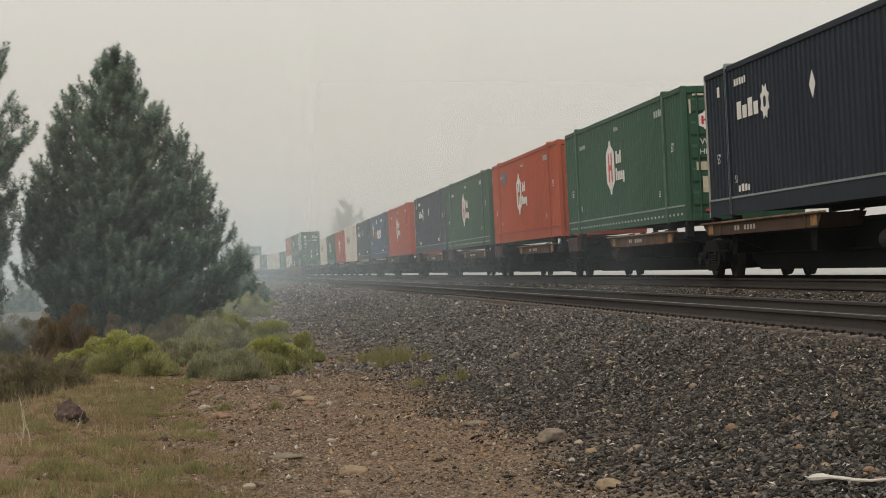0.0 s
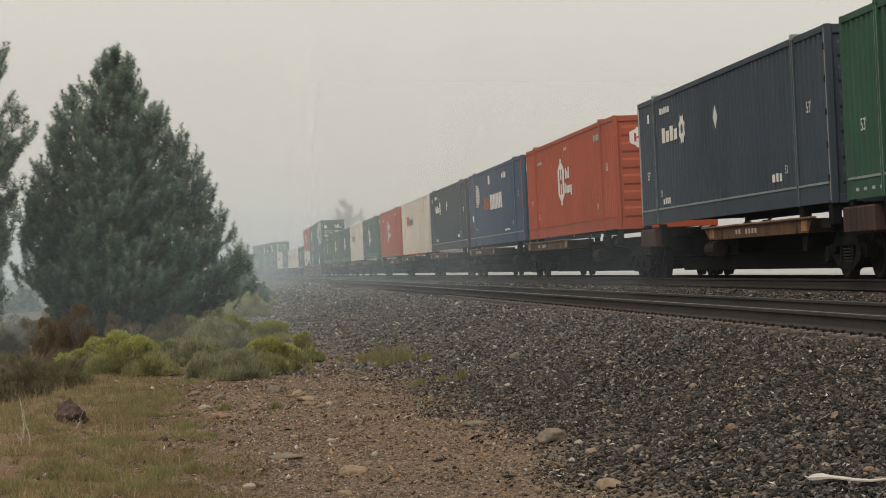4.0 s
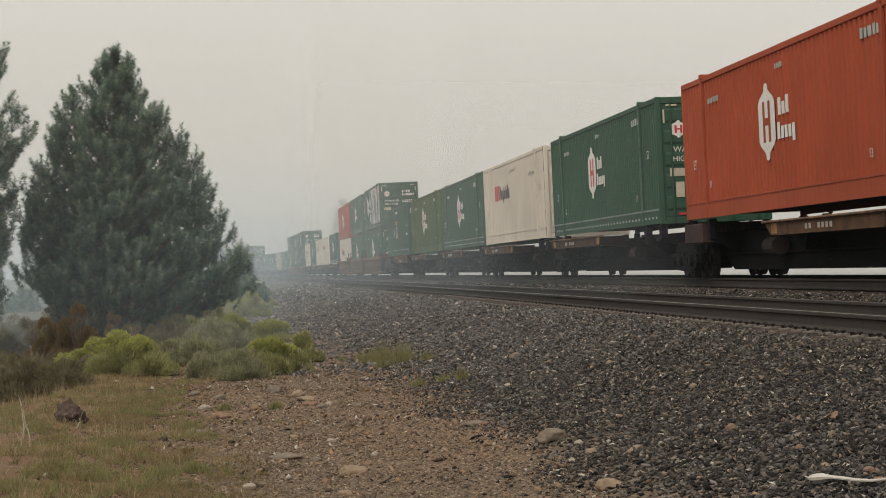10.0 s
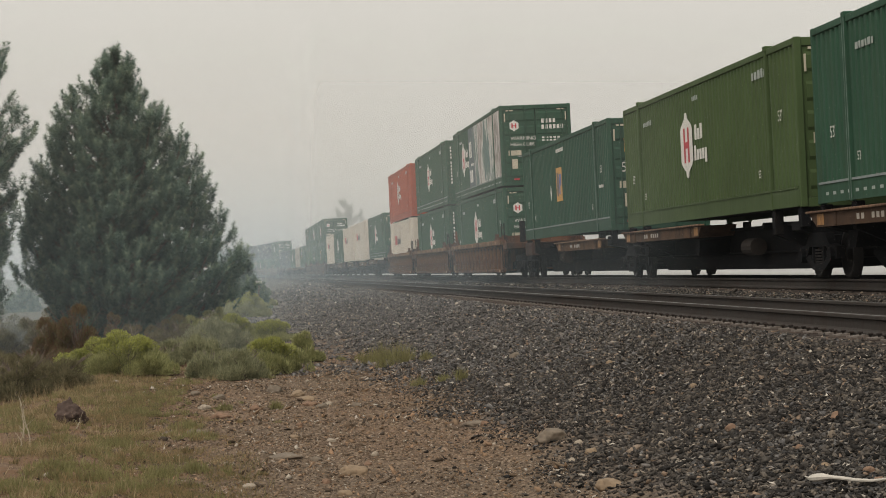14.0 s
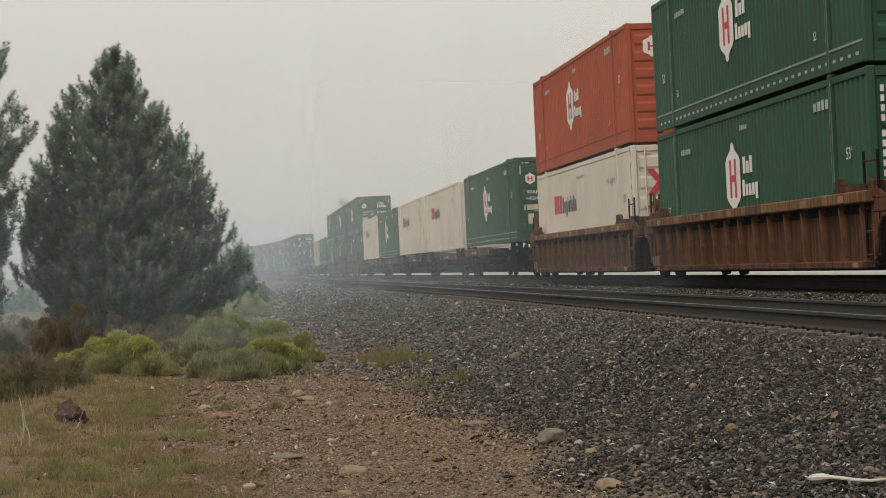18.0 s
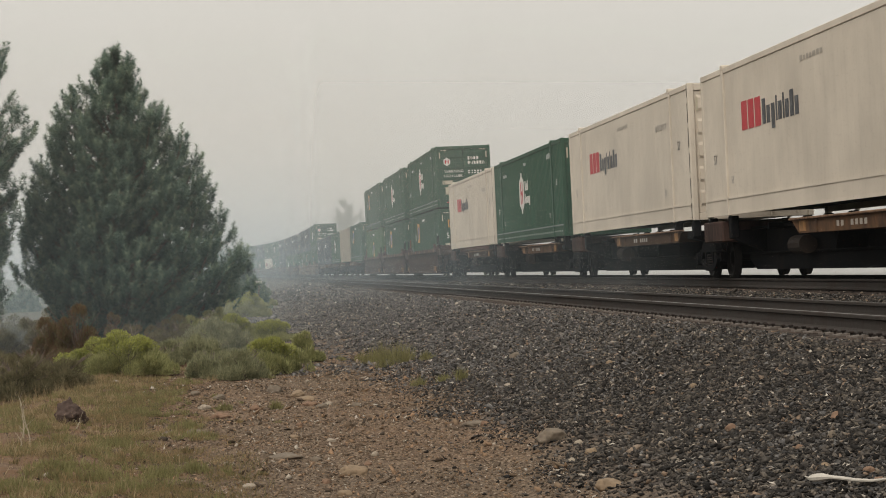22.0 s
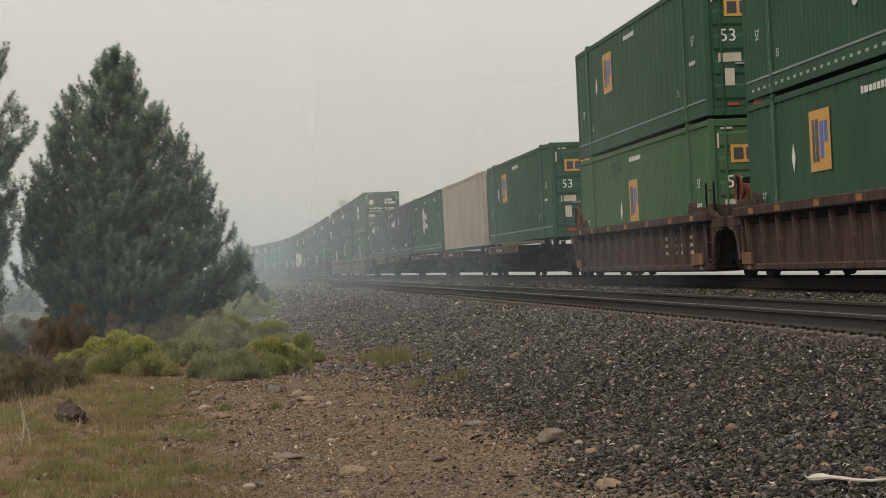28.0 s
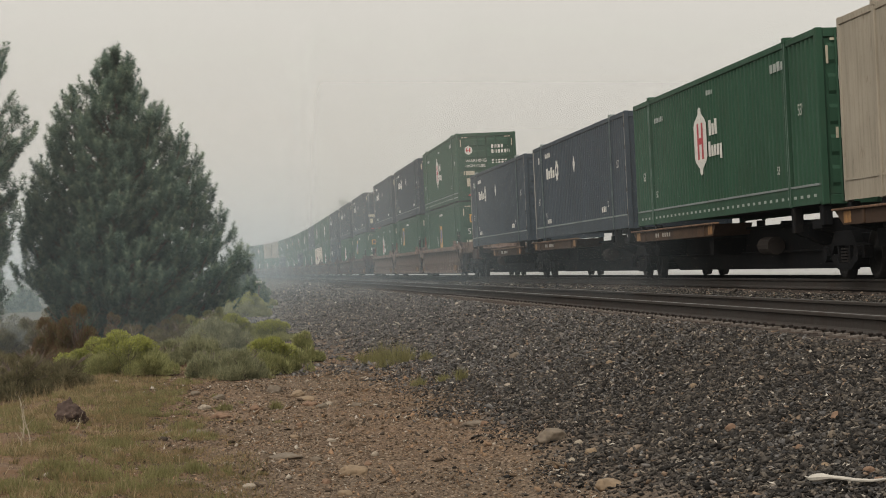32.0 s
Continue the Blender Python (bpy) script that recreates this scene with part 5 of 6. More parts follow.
def scatter_stones(name, label, mat, s, u, size, flat, seed, sink=0.4):
    """Angular stones lying at places (s, u), as one stuff mesh."""
    rng = np.random.default_rng(seed)
    n = len(s)
    base = BLOCK_V[None] * rng.uniform(0.6, 1.3, (n, 6, 1)) + rng.normal(0, 0.22, (n, 6, 3))
    axes = np.stack([rng.uniform(0.8, 1.6, n), rng.uniform(0.55, 1.05, n), rng.uniform(flat * 0.7, flat * 1.2, n)], 1)
    v = base * axes[:, None, :]
    a, b, c = rng.uniform(0, 2 * np.pi, n), rng.normal(0, 0.5, n), rng.normal(0, 0.5, n)
    y2, z2 = v[..., 1] * np.cos(b)[:, None] - v[..., 2] * np.sin(b)[:, None], v[..., 1] * np.sin(b)[:, None] + v[..., 2] * np.cos(b)[:, None]
    x3, z3 = v[..., 0] * np.cos(c)[:, None] + z2 * np.sin(c)[:, None], -v[..., 0] * np.sin(c)[:, None] + z2 * np.cos(c)[:, None]
    x4, y4 = x3 * np.cos(a)[:, None] - y2 * np.sin(a)[:, None], x3 * np.sin(a)[:, None] + y2 * np.cos(a)[:, None]
    v = np.stack([x4, y4, z3], 2) * (size / 2)[:, None, None]
    px, py, pz = place(s, u, ground_z(s, u))
    v += np.stack([px, py, pz + size * flat * sink], 1)[:, None, :]
    f = (BLOCK_F[None] + (np.arange(n) * 6)[:, None, None]).reshape(-1, 3)
    return tagged(new(name, soup(name, v.reshape(-1, 3), f, mat)), label, "gravel", kind="stuff")


def bed_spots(seed, s0, s1, u0, u1, per_m2):
    rng = np.random.default_rng(seed)
    n = int((s1 - s0) * (u1 - u0) * per_m2)
    return rng.uniform(s0, s1, n), rng.uniform(u0, u1, n), rng


def build_stones():
    ss, uu, zz = [], [], []
    for seed, s0, s1, u0, u1, dens, size in ((1, 9.0, 24, 5.56, 9.2, 1200, 0.033), (2, 24, 38, 5.56, 9.2, 720, 0.038), (3, 38, 62, 5.56, 9.1, 250, 0.050), (8, 9, 40, 5.16, 5.56, 800, 0.035), (4, 62, 100, 5.5, 9.0, 190, 0.058), (9, 100, 170, 5.4, 9.0, 34, 0.11),
                                             (5, 22, 60, 0.83, 3.2, 330, 0.042), (6, 16, 50, 3.6, 4.9, 140, 0.045), (7, 60, 95, 1.1, 3.2, 60, 0.07)):
        s, u, rng = bed_spots(seed, s0, s1, u0, u1, dens)
        keep = rng.random(len(s)) < np.clip((8.95 - 0.45 * np.clip((28 - s) / 14, 0, 1) - u) / 0.9 + 0.25 * np.sin(s * 1.3) * np.sin(s * 0.37 + u), 0.02, 1)
        ss.append(s[keep]), uu.append(u[keep]), zz.append(size * rng.lognormal(0, 0.30, keep.sum()))
    ss, uu, zz = np.concatenate(ss), np.concatenate(uu), np.concatenate(zz)
    # share of pale stones grows with distance, painting haze over the bed
    hazed = np.random.default_rng(8).random(len(ss)) < np.where(uu > 5.0, np.clip((ss - 17) / 26, 0.05, 0.95), 0.1)
    scatter_stones("ballast_stones", "angular dark grey basalt ballast with a few pale stones", "ballast", ss[~hazed], uu[~hazed], zz[~hazed], 0.46, 21)
    scatter_stones("hazed_ballast_stones", "lighter grey ballast stones with distance haze put in their colour", "ballast_pale_haze", ss[hazed], uu[hazed], zz[hazed], 0.46, 23)
    ss, uu, zz = [], [], []
    for seed, s0, s1, u0, u1, dens, size in ((11, 10.5, 22, 8.3, 11.7, 620, 0.0180), (12, 22, 35, 8.2, 12.2, 290, 0.025), (15, 11, 34, 11.5, 14.2, 190, 0.015), (14, 11, 45, 8.3, 12.4, 13, 0.048)):
        s, u, rng = bed_spots(seed, s0, s1, u0, u1, dens)
        ss.append(s), uu.append(u), zz.append(size * rng.lognormal(0, 0.38, len(s)))
    s, u, rng = bed_spots(17, 32, 95, 8.2, 10.8, 90)
    scatter_stones("shoulder_stones", "pale flat stones spread along the toe of the bed", "ballast_pale_haze", s, u, 0.046 * rng.lognormal(0, 0.42, len(s)), 0.34, 27, 0.3)
    scatter_stones("path_pebbles", "brown and tan pebbles strewn over the dirt path", "pebble", np.concatenate(ss), np.concatenate(uu), np.concatenate(zz), 0.36, 22, 0.3)


build_stones()


def foot(x, y):
    """Height of the ground under a place."""
    return float(ground_z(*across_of(x, y)))


def rock(x, y, w, h, mat, label, seed):
    """A weathered fieldstone, rounded and dented, w wide and h high in metres."""
    rugged = mat == "rock_dark"
    bm = bmesh.new()
    bmesh.ops.create_icosphere(bm, subdivisions=4 if w > 0.15 else 3, radius=0.5)
    off = Vector((seed * 3.1, seed * 1.7, seed * 0.4))
    for v in bm.verts:
        c = v.co.copy()
        # flat facets knocked off, then dents
        for j in range(9 if rugged else 6):
            n = Vector((noise.noise(off + Vector((j, 0.3, 0))), noise.noise(off + Vector((0.7, j, 4))), noise.noise(off + Vector((9, 2, j))))).normalized()
            over = c.dot(n) - (0.30 if rugged else 0.36)
            if over > 0:
                c -= n * over * 0.85
        k = 1 + (0.22 if rugged else 0.20) * noise.noise(c * 2.6 + off) + (0.26 if rugged else 0.14) * noise.noise(c * 7 + off) + (0.13 if rugged else 0.05) * noise.noise(c * 17 + off)
        lean = (0.6 * c.x + 0.5) if rugged else 1.0
        v.co = Vector((c.x * w * k, c.y * w * 0.85 * k, c.z * h * 1.5 * k * (0.85 + 0.2 * lean if rugged else 1)))
        v.co.z = max(v.co.z, -h * 0.45)
    me = bpy.data.meshes.new("rock")
    bm.to_mesh(me)
    bm.free()
    me.materials.append(MAT[mat])
    me.polygons.foreach_set("use_smooth", [not rugged] * len(me.polygons))
    ob = new("rock", me)
    ob.matrix_basis = pose(x, y, foot(x, y) + h * (0.3 if rugged else 0.14), 0, 0, (seed * 47) % 40 - 20)
    tagged(ob, label, "rock", "fieldstones by the path")


ROCKS = [
    (0.9, 17.3, 0.27, 0.112, "rock_grey", "flat grey-tan fieldstone on the ballast edge"),
    (-0.7, 16.54, 0.22, 0.089, "rock_tan", "smooth tan fieldstone lying on dirt"),
    (1.09, 13.9, 0.17, 0.090, "rock_tan", "rounded tan stone half buried in gravel"),
    (-1.83, 26.43, 0.20, 0.092, "rock_tan", "tan stone among path pebbles"),
    (-1.43, 15.46, 0.11, 0.046, "rock_pale", "flat pale stone on dirt"),
    (-2.15, 24.21, 0.14, 0.078, "rock_red", "orange-brown stone among path pebbles"),
    (-2.49, 23.59, 0.23, 0.076, "rock_red", "pinkish flat stone among path pebbles"),
    (-2.77, 24.47, 0.17, 0.066, "rock_pale", "pale stone among path pebbles"),
    (-3.13, 26.61, 0.14, 0.064, "rock_grey", "grey stone among path pebbles"),
    (-2.76, 26.0, 0.17, 0.063, "rock_grey", "grey stone among path pebbles"),
    (-2.15, 26.96, 0.22, 0.094, "rock_grey", "grey stone among path pebbles"),
    (-1.67, 25.92, 0.25, 0.063, "rock_tan", "flat tan stone among path pebbles"),
    (-1.54, 24.38, 0.18, 0.066, "rock_red", "orange-brown stone among path pebbles"),
    (-1.38, 24.05, 0.16, 0.052, "rock_grey", "grey stone among path pebbles"),
    (-1.32, 24.46, 0.10, 0.053, "rock_pale", "pale stone among path pebbles"),
    (-1.0, 24.18, 0.13, 0.059, "rock_grey", "grey stone among path pebbles"),
    (-0.71, 15.22, 0.12, 0.049, "rock_tan", "tan stone half sunk in dirt"),
    (-1.06, 17.53, 0.11, 0.042, "rock_grey", "grey stone half sunk in dirt"),
    (-1.3, 17.65, 0.29, 0.057, "rock_grey", "broad grey slab sunk in dirt"),
    (-1.0, 18.84, 0.09, 0.030, "rock_pale", "flat pale stone on dirt"),
    (-0.58, 17.92, 0.07, 0.043, "rock_pale", "small white stone on dirt"),
    (-0.88, 15.85, 0.08, 0.038, "rock_red", "reddish stone half sunk in dirt"),
    (-0.62, 17.38, 0.07, 0.042, "rock_red", "small reddish stone on dirt"),
    (-2.93, 20.93, 0.14, 0.056, "rock_grey", "grey stone at the grass edge"),
    (-2.67, 20.78, 0.22, 0.050, "rock_grey", "grey slab at the grass edge"),
    (-2.45, 20.94, 0.24, 0.045, "rock_grey", "grey slab at the grass edge"),
    (-2.81, 18.08, 0.08, 0.058, "rock_grey", "brown-grey stone in dry grass"),
    (-4.81, 30.93, 0.12, 0.050, "rock_pale", "pale stone in dry grass"),
    (-1.43, 20.2, 0.09, 0.038, "rock_tan", "tan stone on dirt"),
    (-1.46, 21.44, 0.08, 0.040, "rock_red", "reddish stone on dirt"),
    (1.14, 16.12, 0.11, 0.056, "rock_tan", "tan stone on gravel"),
    (1.09, 16.85, 0.08, 0.036, "rock_pale", "small pale stone on gravel"),
    (1.75, 22.1, 0.08, 0.042, "rock_tan", "small tan stone on gravel"),
    (0.95, 27.71, 0.18, 0.074, "rock_grey", "flat grey stone on the ballast slope"),
    (0.71, 22.88, 0.09, 0.043, "rock_pale", "small white stone on the ballast slope"),
    (2.21, 12.16, 0.06, 0.036, "rock_tan", "tan stone on gravel"),
    (2.59, 13.81, 0.10, 0.048, "rock_red", "orange-brown stone on gravel"),
    (2.45, 13.25, 0.06, 0.057, "rock_grey", "upright grey-tan stone on gravel"),
    (2.0, 14.53, 0.10, 0.047, "rock_red", "reddish stone on gravel"),
    (2.24, 13.21, 0.06, 0.032, "rock_red", "reddish stone on gravel"),
    (2.17, 18.23, 0.07, 0.044, "rock_tan", "small tan stone on gravel"),
    (1.48, 17.57, 0.06, 0.038, "rock_red", "reddish stone on gravel"),
    (0.31, 20.11, 0.23, 0.049, "rock_grey", "flat grey stone at the ballast toe"),
    (0.39, 19.93, 0.09, 0.043, "rock_red", "brick-red stone at the ballast toe"),
    (0.97, 15.87, 0.06, 0.034, "rock_pale", "small pale stone on gravel"),
    (1.3, 16.45, 0.05, 0.031, "rock_pale", "small pale stone on gravel"),
    (1.29, 13.95, 0.05, 0.030, "rock_red", "small orange stone on gravel"),
    (2.35, 11.59, 0.08, 0.044, "rock_red", "orange-brown stone on gravel"),
    (2.35, 11.32, 0.07, 0.027, "rock_red", "orange-brown stone on gravel"),
    (1.55, 14.91, 0.06, 0.032, "rock_pale", "small white stone on gravel"),
    (-3.91, 22.11, 0.33, 0.250, "rock_dark", "jagged brown lava rock in dry grass"),
]
for k, (x, y, w, h, mat, label) in enumerate(ROCKS):
    rock(x, y, w, h, mat, label, k + 1)


def pale_stick():
    """A bleached, split length of wood lying across the gravel."""
    x, y = 2.034, 11.71
    m = Mesh()
    pts = [(0.0, 0.008), (0.02, 0.017), (0.07, 0.023), (0.13, 0.022), (0.17, 0.014), (0.22, 0.010), (0.30, 0.011), (0.42, 0.010), (0.56, 0.008), (0.75, 0.006)]
    g = foot(x, y)
    line = [(0.46 * k, -0.89 * k, foot(x + 0.46 * k, y - 0.89 * k) - g + 0.045 + 0.01 * math.sin(9 * k), r) for k, r in pts]
    for (x0, y0, z0, r0), (x1, y1, z1, r1) in zip(line, line[1:]):
        m.tube((x0, y0, z0), (x1, y1, z1), r0, r1, 8)
    for x0, z0, q in ((0.02, 0.045, -0.04), (0.04, 0.06, -0.03), (0.07, 0.06, 0.05)):
        m.tube((x0, -x0 * 1.9, z0), (x0 + q, -x0 * 1.9 - q, z0 + 0.012), 0.008, 0.003, 5)
    ob = new("driftwood_stick", m.data("driftwood_stick", "bleached"))
    ob.location = (x, y, foot(x, y))
    tagged(ob, "bleached white splintered stick lying on gravel", "stick")


pale_stick()


# ---------------------------------------------------------------- plants
def blades(rng, base, direction, length, width, mat_name, name):
    """Flat leaves as narrow quads with a pointed tip: arrays of base points, unit directions, lengths, widths."""
    n = len(base)
    side = np.cross(direction, rng.normal(size=(n, 3)))
    side /= np.linalg.norm(side, axis=1)[:, None] + 1e-9
    mid = base + direction * (length * 0.55)[:, None]
    tip = base + direction * length[:, None]
    h = (side * (width / 2)[:, None])
    v = np.stack([base, mid + h, tip, mid - h], 1).reshape(-1, 3)
    f = np.arange(n * 4).reshape(n, 4)
    return soup(name, v, f, mat_name)


def needle_soup(rng, base, direction, length, width, mat_name, name):
    """Needles as slim pointed triangles."""
    n = len(base)
    side = np.cross(direction, rng.normal(size=(n, 3)))
    side /= np.linalg.norm(side, axis=1)[:, None] + 1e-9
    h = side * (width / 2)[:, None]
    v = np.stack([base + h, base - h, base + direction * length[:, None]], 1).reshape(-1, 3)
    return soup(name, v, np.arange(n * 3).reshape(n, 3), mat_name)


def unit(a):
    return a / (np.linalg.norm(a, axis=1)[:, None] + 1e-9)


def bush(kind, x, y, w, h, seed, label):
    """A shrub: leafy sprays bunched in many small domes over a rounded mass, bare stems below."""
    rng = np.random.default_rng(seed)
    ob = tagged(new("shrub"), label, "shrub", "brush beside the line")
    ob.location = (x, y, foot(x, y))
    ragged = kind in ("dull", "rust")
    n_lobe = int((30 if ragged else 46) * max(0.6, min(1.6, w)))
    # domes over an uneven ellipsoid; ragged kinds throw some of them up and out
    d = unit(rng.normal(size=(n_lobe, 3)))
    d[:, 2] = np.abs(d[:, 2]) - 0.12
    lr = rng.uniform(0.10, 0.17, n_lobe) * (0.35 + 0.65 * w)
    swell = rng.uniform(0.86, 1.04, n_lobe) if not ragged else rng.uniform(0.55, 1.12, n_lobe)
    inner = rng.random(n_lobe) ** (0.25 if not ragged else 0.45)
    c = d * np.array([w * 0.56, w * 0.46, h]) * (swell * inner)[:, None]
    c[:, :2] *= 1 - lr[:, None] / (w / 2) * 0.55
    c[:, 2] = np.maximum(c[:, 2] - lr * 0.5, 0.10 * h)
    n = int({"sage": 21000, "rabbit": 19000, "bloom": 19000, "dull": 16000, "rust": 19000}[kind] * max(0.25, min(1.5, w * h)) * (1.0 if y < 60 else 0.5))
    k = rng.integers(0, n_lobe, n)
    e = unit(rng.normal(size=(n, 3)) + d[k] * 0.7 + np.array([0, 0, 0.35]))
    r = rng.uniform(0.25, 1.0, n) ** 0.5
    tall = 1.0 if kind != "rust" else 1.3
    base = c[k] + e * (lr[k] * r)[:, None] * np.array([1, 1, tall])
    base[:, 2] = np.maximum(base[:, 2], 0.02)
    out = unit(e * 0.55 + np.array([0, 0, 0.75]) + rng.normal(0, 0.24 if not ragged else 0.45, (n, 3)))
    size = {"sage": (0.060, 0.012), "rabbit": (0.058, 0.012), "bloom": (0.058, 0.012), "dull": (0.060, 0.012), "rust": (0.055, 0.014)}[kind]
    far = 1.0 if y < 60 else 1.5
    ln, wd = size[0] * far * rng.uniform(0.6, 1.3, n), size[1] * far * rng.uniform(0.7, 1.4, n)
    mat = {"sage": "sage", "rabbit": "rabbit", "bloom": "rabbit", "dull": "dull_bush", "rust": "rust_bush"}[kind]
    part("foliage", needle_soup(rng, base, out, ln, wd, mat, "foliage"), None, ob)
    if kind == "bloom":
        m = int(4200 * max(0.3, w * h))
        crown = np.flatnonzero((c[:, 2] > 0.42 * h) & (d[:, 2] > 0.25))
        k = rng.choice(crown, m)
        e = unit(rng.normal(size=(m, 3)) * np.array([1, 1, 0.6]) + d[k] * 0.4 + np.array([0, 0, 0.8]))
        base = c[k] + e * (lr[k] * rng.uniform(0.9, 1.12, m))[:, None]
        part("blossom", blades(rng, base, unit(e + rng.normal(0, 0.5, (m, 3))), rng.uniform(0.022, 0.05, m), rng.uniform(0.014, 0.03, m), "bloom", "blossom"), None, ob, "yellow flower heads")
    st = Mesh()
    for _ in range(16 if not ragged else 30):
        a, q = rng.uniform(0, 6.28), rng.uniform(0.15, 0.46) * w
        top = Vector((math.cos(a) * q, math.sin(a) * q, h * rng.uniform(0.4, 0.85)))
        mid = Vector((top.x * 0.4, top.y * 0.4, top.z * 0.62))
        st.tube((rng.normal() * 0.05, rng.normal() * 0.05, -0.05), mid, 0.012, 0.008, 5)
        st.tube(mid, top, 0.008, 0.003, 5)
    part("stem_wood", st, "twig" if not ragged else "bark", ob)
    return ob


# kind, place, width and height in metres
BRUSH = [
    ("sage", -3.42, 30.84, 0.56, 0.51, "grey-green sagebrush mound beside the dirt path"), ("sage", -2.88, 30.24, 0.64, 0.49, "grey-green sagebrush mound beside the dirt path"),
    ("bloom", -2.62, 32.36, 0.94, 0.61, "rabbitbrush in yellow bloom beside the path"), ("rabbit", -2.45, 36.8, 0.56, 0.53, "rounded green rabbitbrush beside the path"),
    ("bloom", -4.93, 32.66, 1.25, 0.68, "wide rabbitbrush with yellow flower tops"), ("bloom", -5.67, 32.73, 0.85, 0.44, "low rabbitbrush with yellow flower tops"),
    ("sage", -4.13, 35.53, 0.92, 0.50, "pale sagebrush mound among other shrubs"), ("sage", -4.57, 34.84, 0.40, 0.49, "thin upright sagebrush among other shrubs"),
    ("sage", -4.57, 42.52, 1.25, 0.73, "broad sagebrush clump below the pine"), ("bloom", -4.01, 48.06, 1.12, 0.54, "rabbitbrush with yellow-green tops"),
    ("dull", -5.98, 46.0, 0.98, 0.72, "drab olive brush below the pine"), ("rabbit", -5.49, 46.5, 0.92, 0.75, "grey-green brush below the pine"),
    ("bloom", -4.70, 47.0, 0.86, 0.85, "yellow-green rabbitbrush near the pine"), ("bloom", -7.31, 77.26, 1.91, 0.91, "green flowering brush beyond the pine's foot"),
    ("rabbit", -5.31, 49.0, 0.55, 1.0, "grey-green brush near the pine's foot"), ("rust", -7.12, 38.5, 1.12, 1.22, "browned juniper bush before the pine"),
    ("rust", -6.62, 38.2, 1.15, 1.36, "tall browned juniper bush before the pine"), ("rust", -7.04, 45.0, 0.45, 0.82, "small browned juniper beside the pine"),
    ("dull", -6.63, 45.0, 0.55, 0.64, "grey leggy brush with bare twigs"), ("dull", -5.83, 28.74, 0.95, 0.71, "dark olive brush at the edge of the grass"),
    ("dull", -5.55, 30.43, 1.05, 0.60, "dark olive brush at the edge of the grass"), ("dull", -7.01, 32.29, 0.92, 0.69, "dark olive brush at the edge of the grass"),
    ("dull", -7.17, 36.86, 0.95, 0.61, "dark olive brush at the edge of the grass"), ("dull", -10.07, 48.42, 1.43, 0.78, "grey-brown brush on lower ground"),
    ("dull", -6.04, 42.08, 0.85, 0.50, "drab brush below the pine"), ("rabbit", -9.33, 105.47, 1.70, 0.62, "far green brush beside the track bed"),
    ("dull", -12.6, 58.0, 1.5, 1.1, "dark brush down in the smoky hollow"), ("dull", -11.4, 60.0, 1.4, 1.0, "dark brush down in the smoky hollow"), ("dull", -13.4, 66.0, 1.6, 1.1, "dark brush down in the smoky hollow"),
    ("dull", -12.2, 70.0, 1.6, 1.1, "dark brush down in the smoky hollow"),
    ("dull", -5.65, 45.5, 1.0, 0.57, "drab brush under the pine")]
for k, (kind, x, y, w, h, label) in enumerate(BRUSH):
    bush(kind, x, y, w * 1.15, h * 1.03, 100 + k, label)


